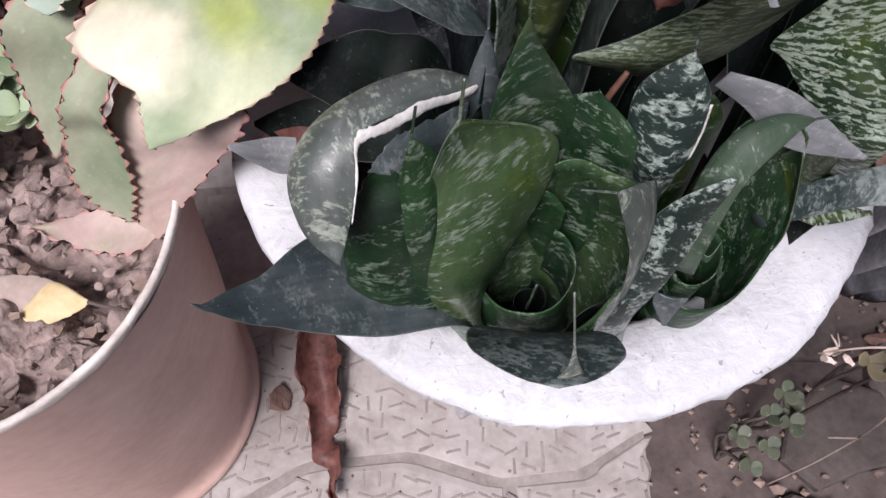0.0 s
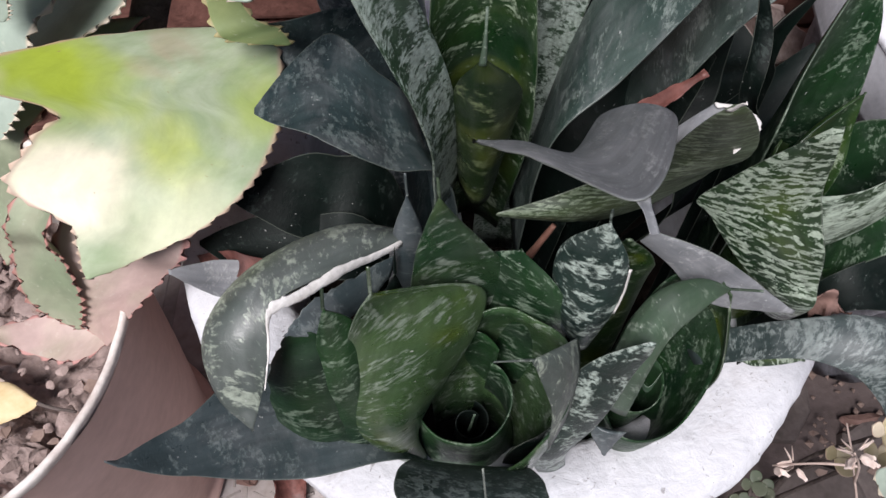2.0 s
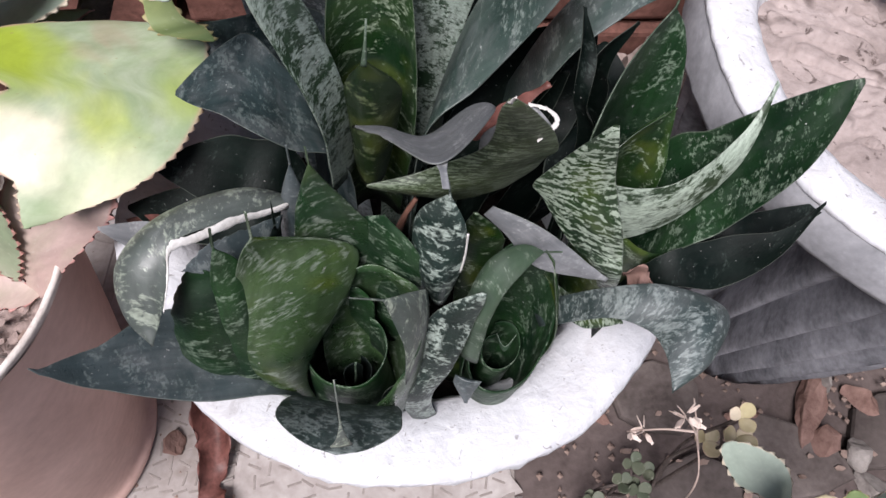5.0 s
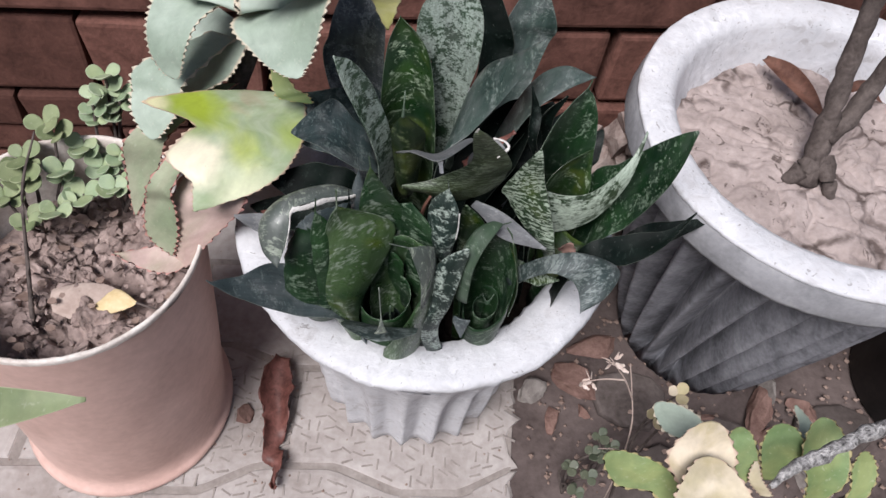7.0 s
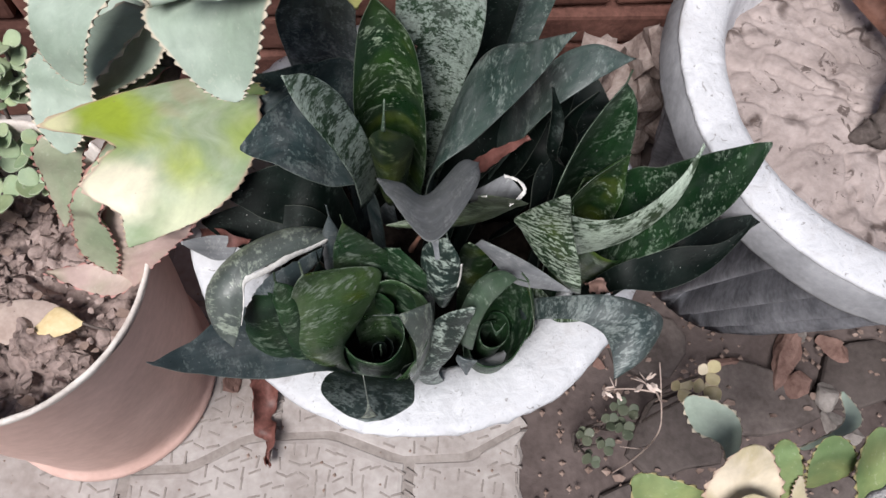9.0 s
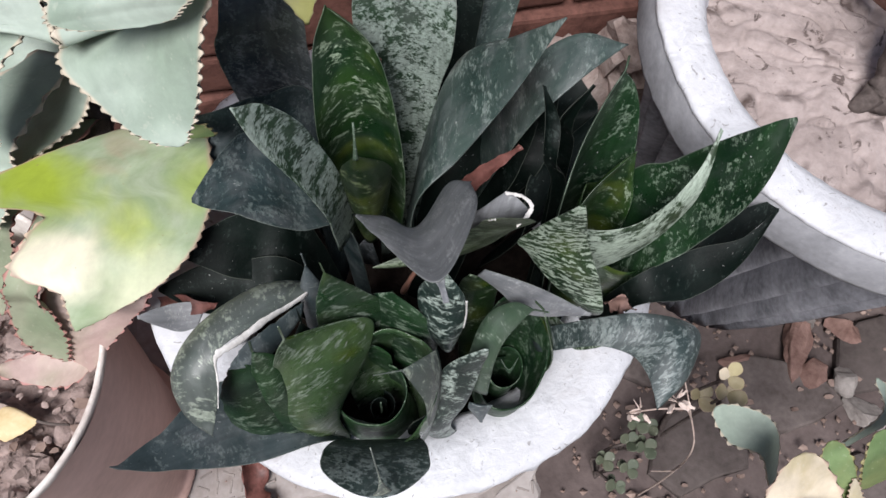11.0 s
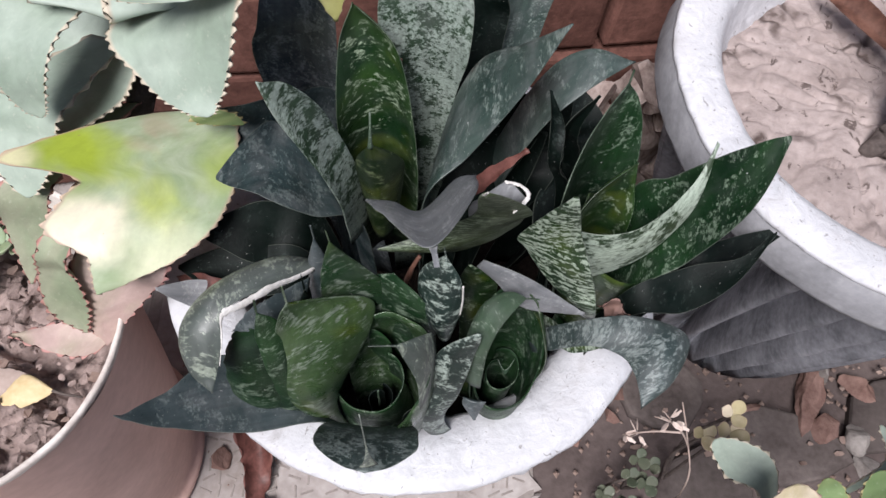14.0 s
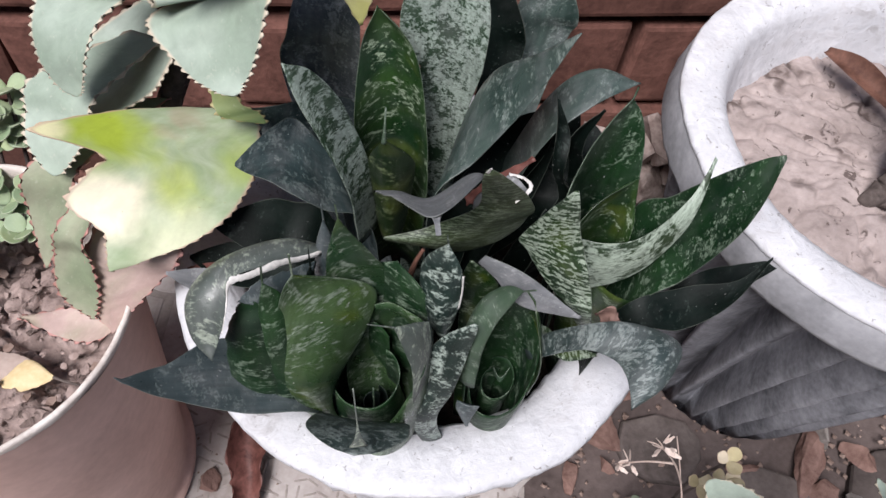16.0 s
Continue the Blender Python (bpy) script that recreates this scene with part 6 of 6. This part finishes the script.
add_leaf(fallen, "stem", tube(((-0.197, 0.151, 0.296), (-0.186, 0.148, 0.297), (-0.174, 0.147, 0.294)), (0.0014, 0.0009), 6), "stalk")


def clods(count, middle, radius, z, mat, seed, label):
    """Loose crumbs and flat plates of earth, thrown over a round bed."""
    rng = random.Random(seed)
    unit = bmesh.new()
    bmesh.ops.create_icosphere(unit, subdivisions=2, radius=1.0)
    ball, tris = [v.co.copy() for v in unit.verts], [[v.index for v in f.verts] for f in unit.faces]
    unit.free()
    bm = bmesh.new()
    for _ in range(count):
        r, a = radius * math.sqrt(rng.random()), rng.uniform(0, 6.2832)
        size = rng.uniform(0.0022, 0.0055) if rng.random() < 0.72 else rng.uniform(0.0055, 0.014)
        c = Vector((middle[0] + r * math.cos(a), middle[1] + r * math.sin(a), z + size * 0.06 + rng.uniform(-0.003, 0.001)))
        turn = Euler((rng.uniform(-0.35, 0.35), rng.uniform(-0.35, 0.35), rng.uniform(0, 6))).to_matrix()
        scale = Vector((size * rng.uniform(0.8, 1.5), size * rng.uniform(0.6, 1.0), size * rng.uniform(0.3, 0.6)))
        cuts = [(Vector((rng.gauss(0, 1), rng.gauss(0, 1), rng.gauss(0, 0.5))).normalized(), rng.uniform(0.35, 0.75)) for _ in range(7)]
        vs = []
        for p in ball:
            q = p.copy()
            for nrm, d in cuts:
                q -= nrm * max(0.0, q.dot(nrm) - d)
            q *= 1 + 0.15 * noise.noise(p * 3 + c * 300)
            vs.append(bm.verts.new(c + turn @ Vector((q.x * scale.x, q.y * scale.y, q.z * scale.z))))
        for t in tris:
            bm.faces.new([vs[k] for k in t])
    return tagged(part("soil_clods", bm, M[mat], smooth=False), label, "soil", kind="stuff")


clods(230, (RED.x - 0.006, RED.y), 0.106, 0.286, "soil", 41, "crumbled clods and flat plates of dry brown soil")
GW = "weeds beside the planter"
weed((0.300, 0.110, G), "grey-green clover weed on the ground", [((0.303, 0.092, 0.035), 4), ((0.315, 0.108, 0.05), 4), ((0.292, 0.120, 0.045), 4), ((0.318, 0.135, 0.06), 3)], "clover", 0.0065, group=GW)
weed((0.335, 0.140, G), "grey-green clover weed on the ground", [((0.322, 0.150, 0.085), 4), ((0.335, 0.128, 0.06), 4), ((0.345, 0.150, 0.05), 3)], "clover", 0.0065, group=GW)
weed((0.385, 0.150, G), "yellowish weed sprig growing among rubble", [((0.379, 0.166, 0.125), 3), ((0.390, 0.160, 0.165), 3), ((0.386, 0.172, 0.185), 3)], "kal_cream", 0.008, group=GW)
flw = empty("dry_flower", (0.345, 0.085, G), "dried weed with small papery pinkish flowers", "weed", GW)
rng = random.Random(4)
for pts in (((0.345, 0.085, G), (0.328, 0.090, 0.12), (0.310, 0.100, 0.245), (0.3045, 0.128, 0.272), (0.3016, 0.1559, 0.2810)), ((0.306, 0.122, 0.268), (0.287, 0.124, 0.308), (0.2648, 0.1241, 0.3440)), ((0.287, 0.124, 0.308), (0.268, 0.127, 0.298), (0.249, 0.1284, 0.2803)), ((0.318, 0.094, 0.19), (0.300, 0.088, 0.215), (0.286, 0.090, 0.205))):
    bm = tube(pts, (0.0010, 0.0008, 0.0006), 6, 0.2)
    bm.transform(Matrix.Translation(-flw.location))
    part("stalk", bm, M["dry_pink"], flw)
for c, n in (((0.2648, 0.1241, 0.3445), 9), ((0.249, 0.1284, 0.281), 6), ((0.272, 0.1245, 0.334), 5), ((0.258, 0.1275, 0.289), 4)):
    for k in range(n):
        d = Vector((rng.uniform(-1, 1), rng.uniform(-1, 1), rng.uniform(-0.2, 1))).normalized()
        b0 = Vector(c) + d * 0.003 - flw.location
        bm = blade((b0, b0 + d * 0.004, b0 + d * 0.0085), (0.0008, 0.0024, 0), ((d.y, -d.x, 0.5),) * 3, cup=0.3, thick=0.0008, seed=k, nu=6, nv=4)
        part("petal", bm, M["petal"], flw)

# the silvery twig and the leaf close to the camera
bit("branch", tube(((0.385, 0.016, 0.368), (0.408, 0.034, 0.372), (0.431, 0.045, 0.370), (0.470, 0.066, 0.374), (0.560, 0.108, 0.37)), (0.0025, 0.0055, 0.0050, 0.0058, 0.006), 14, 0.8, 9), "silver_bark", (0.385, 0.016, 0.368), "knobbly silver-grey branch with peeling bark", "branch")
front = empty("shrub", (-0.30, -0.10, G), "green shrub shoot with one pointed leaf", "shrub")
for nm, bm, mt in (("stem", tube(((-0.30, -0.10, G), (-0.29, -0.09, 0.3), (-0.235, -0.066, 0.535)), (0.004, 0.003, 0.002), 8, 0.2), "stem"),
                   ("leaf", blade(((-0.235, -0.066, 0.535), (-0.182, -0.057, 0.545), (-0.136, -0.054, 0.561), (-0.091, -0.047, 0.569)), (0.003, 0.013, 0.011, 0), ((0.1, -0.25, 1),) * 4, cup=0.25, thick=0.003, seed=2), "weed")):
    bm.transform(Matrix.Translation(-front.location))
    part(nm, bm, M[mt], front)

# ---------------------------------------------------------------- things on the ground
black = empty("flower_pot", (0.865, 0.33, G), "black plastic pot in shade", "flower pot")
part("body", lathe([(0.118, 0.0), (0.122, 0.004), (0.140, 0.25), (0.148, 0.252), (0.150, 0.275), (0.146, 0.278), (0.138, 0.276), (0.132, 0.2)], 72), M["black"], black)
soil = part("soil", mound(0.135, 0.01, 31, 0.012, 0.012, 0.004), M["dark_soil"])
soil.location = (0.865, 0.33, G + 0.235)
tagged(soil, "dark soil in the black pot", "soil", kind="stuff")
bit("dry_leaf", blade(((-0.100, 0.245, G + 0.030), (-0.104, 0.205, G + 0.026), (-0.090, 0.165, G + 0.016), (-0.092, 0.125, G + 0.014), (-0.078, 0.098, G + 0.016), (-0.080, 0.070, G + 0.008)), (0.010, 0.022, 0.016, 0.013, 0.010, 0), ((0.3, -0.1, 1), (0.5, -0.1, 1), (-0.4, -0.1, 1), (0.5, 0, 1), (-0.3, 0, 1), (0.3, 0, 1)), cup=0.7, thick=0.0012, wave=0.9, teeth=7, tooth=0.003, seed=12, nu=48), "dead_red", (-0.09, 0.16, G), "long curled reddish-brown dead leaf on the paving", "dead leaf")


def chunk(name, loc, size, mat, label, category, seed, group=""):
    """A broken lump with flat and rough faces."""
    bm = bmesh.new()
    bmesh.ops.create_icosphere(bm, subdivisions=3, radius=1.0)
    rng = random.Random(seed)
    cuts = [(Vector((rng.gauss(0, 1), rng.gauss(0, 1), rng.gauss(0, 0.6))).normalized(), rng.uniform(0.25, 0.7)) for _ in range(10)]
    for v in bm.verts:
        p = v.co.copy()
        for nrm, d in cuts:
            over = p.dot(nrm) - d
            if over > 0:
                p -= nrm * over
        p *= 1 + 0.10 * noise.noise(p * 5 + Vector((seed, 0, 0)))
        v.co = Vector((p.x * size[0], p.y * size[1], p.z * size[2]))
    ob = part(name, bm, M[mat], smooth=False)
    ob.location = (loc[0], loc[1], G + size[2] * 0.35)
    ob.rotation_euler = (0, 0, rng.uniform(0, 6))
    return tagged(ob, label, category, group)


chunk("stone", (-0.139, 0.162), (0.023, 0.019, 0.015), "rubble", "small brown stone on the paving", "stone", 6)
RB = [(0.250, 0.245, 0.032, 0.020, 0.012), (0.288, 0.214, 0.030, 0.018, 0.010), (0.345, 0.335, 0.045, 0.030, 0.020), (0.605, 0.300, 0.055, 0.028, 0.022), (0.591, 0.214, 0.030, 0.038, 0.016),
      (0.660, 0.260, 0.045, 0.030, 0.02), (0.650, 0.150, 0.04, 0.03, 0.018), (0.500, 0.235, 0.028, 0.02, 0.010), (0.330, 0.225, 0.022, 0.015, 0.008), (0.640, 0.205, 0.03, 0.025, 0.014), (0.325, 0.262, 0.05, 0.03, 0.022), (0.585, 0.245, 0.06, 0.022, 0.02)]
for k, (x, y, a, b, c) in enumerate(RB):
    chunk("brick_fragment", (x, y), (a, b, c), "rubble" if k % 3 else "stone", "broken reddish brick fragment in the dust", "brick fragment", 20 + k, "brick rubble")
for k, (x, y, z, a, b, c) in enumerate(((0.360, 0.600, 0.05, 0.055, 0.03, 0.05), (0.385, 0.585, 0.0, 0.06, 0.04, 0.035), (0.33, 0.60, 0.0, 0.05, 0.04, 0.05), (0.30, 0.60, 0.0, 0.05, 0.03, 0.03), (0.25, 0.58, 0, 0.04, 0.03, 0.025))):
    ob = chunk("brick_fragment", (x, y), (a, b, c), "rubble", "broken reddish brick fragment by the wall", "brick fragment", 50 + k, "brick rubble")
    ob.location.z += z
for k, (x, y, a, b, c) in enumerate(((0.345, 0.575, 0.06, 0.045, 0.19), (0.390, 0.590, 0.05, 0.04, 0.17), (0.305, 0.585, 0.05, 0.04, 0.18), (0.365, 0.540, 0.045, 0.03, 0.15), (0.33, 0.53, 0.045, 0.03, 0.13), (0.26, 0.575, 0.05, 0.04, 0.16), (0.425, 0.60, 0.05, 0.035, 0.15), (0.29, 0.535, 0.04, 0.03, 0.12))):
    chunk("brick_fragment", (x, y), (a, b, c), "pink_rubble", "pale pinkish chunk of plastered brick rubble", "brick fragment", 70 + k, "brick rubble")
rng = random.Random(8)
for layer in range(5):
    for k in range(5 - layer // 2):
        ob = chunk("brick_fragment", (0.245 + 0.034 * k + rng.uniform(-0.010, 0.010) + 0.012 * layer, 0.562 - 0.004 * layer + rng.uniform(-0.012, 0.012)), (rng.uniform(0.045, 0.065), rng.uniform(0.035, 0.045), rng.uniform(0.045, 0.060)), "pink_rubble", "pale pinkish chunk of plastered brick rubble", "brick fragment", 90 + 7 * layer + k, "brick rubble")
        ob.location.z += 0.055 * layer
# fine litter
bm = bmesh.new()
rng = random.Random(9)
for _ in range(1500):
    x, y = (rng.uniform(0.25, 0.85), rng.uniform(-0.1, 0.6)) if rng.random() < 0.75 else (rng.uniform(-0.5, 0.3), rng.uniform(-0.15, 0.6))
    s = rng.uniform(0.0015, 0.006) * (1 if x > 0.25 else 0.5)
    c = Vector((x, y, G + s * 0.25))
    vs = [bm.verts.new(c + Vector((dx * s * rng.uniform(0.5, 1.2), dy * s * rng.uniform(0.5, 1.2), dz * s * rng.uniform(0.4, 0.8)))) for dx, dy, dz in ((1, 0, 0), (-1, 0, 0), (0, 1, 0), (0, -1, 0), (0, 0, 1), (0, 0, -1))]
    for i, j, k in ((0, 2, 4), (2, 1, 4), (1, 3, 4), (3, 0, 4), (2, 0, 5), (1, 2, 5), (3, 1, 5), (0, 3, 5)):
        bm.faces.new((vs[i], vs[j], vs[k]))
tagged(part("gravel", bm, M["litter"], smooth=False), "loose grit and brick crumbs on the ground", "gravel", kind="stuff")

# ---------------------------------------------------------------- paving
def edge_y(x, row):
    """The stepped joint between two rows of interlocking pavers."""
    p = ((x + 0.60 + 0.17 * (row % 2)) / 0.34) % 1.0
    t = 0.0 if p < 0.25 else (p - 0.25) / 0.2 if p < 0.45 else 1.0 if p < 0.75 else 1 - (p - 0.75) / 0.25
    return 0.085 + 0.175 * row + 0.034 * (t - 0.5) + 0.10 * (x + 0.1)


paving = empty("pavement", (0, 0, G), "worn pale concrete interlocking pavers with dusty joints", "pavement")
paving["kind"] = "structure"
for row in range(-2, 3):
    for col in range(-2, 2):
        x0 = -0.078 + 0.34 * col + 0.17 * (row % 2) + 0.004
        x1 = min(x0 + 0.332, 0.24)
        if x1 - x0 < 0.05:
            continue
        n = 20
        xs = [x0 + (x1 - x0) * k / n for k in range(n + 1)]
        low, high = [(x, edge_y(x, row) + 0.002) for x in xs], [(x, edge_y(x, row + 1) - 0.002) for x in reversed(xs)]
        side = []
        if x1 == 0.24:
            (xa, ya), (xb, yb) = low[-1], high[0]
            side = [(xa + 0.022 * noise.noise(Vector((k * 0.9, row * 3.7, 1))) - 0.010, ya + (yb - ya) * k / 12) for k in range(1, 12)]
        outline = low + side + high
        cx, cy = sum(p[0] for p in outline) / len(outline), sum(p[1] for p in outline) / len(outline)
        bm = bmesh.new()
        rings = []
        for inset, z in ((0.0, -0.02), (0.0, -0.005), (0.004, -0.001), (0.009, 0.0)):
            rings.append([bm.verts.new((x + math.copysign(min(inset, abs(cx - x)), cx - x), y + math.copysign(inset, cy - y), z)) for x, y in outline])
        for lo, hi in zip(rings, rings[1:]):
            for k in range(len(lo)):
                bm.faces.new((lo[k], lo[(k + 1) % len(lo)], hi[(k + 1) % len(lo)], hi[k]))
        bm.faces.new(rings[-1])
        bmesh.ops.recalc_face_normals(bm, faces=bm.faces)
        part("paver", bm, M["paver"], paving, smooth=False)
bm = bmesh.new()
bmesh.ops.create_grid(bm, x_segments=2, y_segments=2, size=0.5)
for v in bm.verts:
    v.co = Vector((-0.36 + v.co.x * 1.18, 0.16 + v.co.y * 0.94, -0.0025))
part("joint_sand", bm, M["groove"], paving, "grey-brown sand in the paving joints")
rng = random.Random(31)
for x, y, sx, sy, turn in ((0.400, 0.255, 0.075, 0.050, 0.3), (0.545, 0.190, 0.085, 0.060, -0.2), (0.690, 0.235, 0.070, 0.055, 0.5), (0.430, 0.135, 0.070, 0.055, 0.1), (0.590, 0.060, 0.080, 0.055, 0.4), (0.385, 0.020, 0.065, 0.060, -0.3), (0.720, 0.110, 0.060, 0.050, 0.2), (0.480, -0.050, 0.08, 0.05, 0.1)):
    n = 9
    outline = []
    for k in range(n):
        q = 6.2832 * k / n
        m = rng.uniform(0.72, 1.1)
        px, py = m * sx * math.cos(q), m * sy * math.sin(q)
        outline.append((x + px * math.cos(turn) - py * math.sin(turn), y + px * math.sin(turn) + py * math.cos(turn)))
    bm = bmesh.new()
    rings = []
    for shrink, z in ((1.0, -0.02), (1.0, 0.002), (0.96, 0.006), (0.90, 0.007)):
        rings.append([bm.verts.new((x + (px - x) * shrink, y + (py - y) * shrink, z + 0.002 * noise.noise(Vector((px * 40, py * 40, 0))))) for px, py in outline])
    for lo, hi in zip(rings, rings[1:]):
        for k in range(n):
            bm.faces.new((lo[k], lo[(k + 1) % n], hi[(k + 1) % n], hi[k]))
    bm.faces.new(rings[-1])
    bmesh.ops.recalc_face_normals(bm, faces=bm.faces)
    part("paver", bm, M["slab"], paving, "broken dark paver half buried in dust", smooth=False)
# thin dashes, a little darker than the pavers that carry them
bm = bmesh.new()
rng = random.Random(12)
for i in range(44):
    for j in range(26):
        x, y = -0.34 + i * 0.0145 + rng.uniform(-0.002, 0.002), -0.10 + j * 0.0145 + rng.uniform(-0.002, 0.002)
        if rng.random() < 0.25 or x > 0.228 or any(abs(y - edge_y(x, r)) < 0.012 for r in range(-2, 4)):
            continue
        a = (0.35, 1.57, 2.75)[rng.randrange(3)] + rng.uniform(-0.15, 0.15)
        d, e = Vector((math.cos(a), math.sin(a), 0)) * 0.0082, Vector((-math.sin(a), math.cos(a), 0)) * 0.0017
        c = Vector((x, y, 0.0))
        lo = [bm.verts.new(c + u * d + v * e + Vector((0, 0, -0.001))) for u, v in ((-1, -1), (1, -1), (1, 1), (-1, 1))]
        hi = [bm.verts.new(c + 0.85 * u * d + 0.6 * v * e + Vector((0, 0, 0.0006))) for u, v in ((-1, -1), (1, -1), (1, 1), (-1, 1))]
        bm.faces.new(hi)
        for k in range(4):
            bm.faces.new((lo[k], lo[(k + 1) % 4], hi[(k + 1) % 4], hi[k]))
tagged(part("tread_marks", bm, M["groove"], paving, "thin darker dashes patterning the pavers", smooth=False), kind="stuff")

# ---------------------------------------------------------------- brick wall
wall = empty("wall_north", (0, 0.612, G), "old red brick garden wall with dark open joints", "wall")
wall["kind"] = "structure"
part("backing", block(3.2, 0.10, 1.0, 0.004), M["mortar"], wall, smooth=False).location = (0, 0.078, 0.5)
COURSES = [(0.038 + 0.067 * k, 0.056) for k in range(3)] + [(0.271, 0.122)] + [(0.384 + 0.080 * k, 0.066) for k in range(8)]
variants = {}
for height in (0.056, 0.066, 0.122):
    for k in range(4):
        bm = block(0.222, 0.06, height, 0.006, 0.003, k)
        me = bpy.data.meshes.new("brick")
        bm.to_mesh(me)
        bm.free()
        me.materials.append(M["brick"])
        variants[height, k] = me
rng = random.Random(5)
for row, (z, height) in enumerate(COURSES):
    for col in range(12):
        ob = new("brick", variants[height, rng.randrange(4)])
        ob.parent = wall
        ob.location = (-1.35 + col * 0.236 + (row % 2) * 0.118 + rng.uniform(-0.004, 0.004), rng.uniform(-0.006, 0.010), z)
        ob.rotation_euler = (rng.uniform(-0.03, 0.03), rng.uniform(-0.02, 0.02), rng.uniform(-0.03, 0.03))
wall.rotation_euler = (0, 0, 0.14)

# ---------------------------------------------------------------- unseen walls added to block low sky light
for name, x, y, length, turn in (("wall_south", 0.2, -2.6, 5.6, 0.0), ("wall_west", -2.6, -0.6, 4.0, math.pi / 2), ("wall_east", 3.0, -0.6, 4.0, math.pi / 2)):
    side = part(name, block(length, 0.12, 2.0, 0.006), M["plaster"], smooth=False)
    side.location, side.rotation_euler = (x, y, G + 1.0), (0, 0, turn)
    tagged(side, "unseen plain wall added to hold back low sky light", "wall", kind="structure")
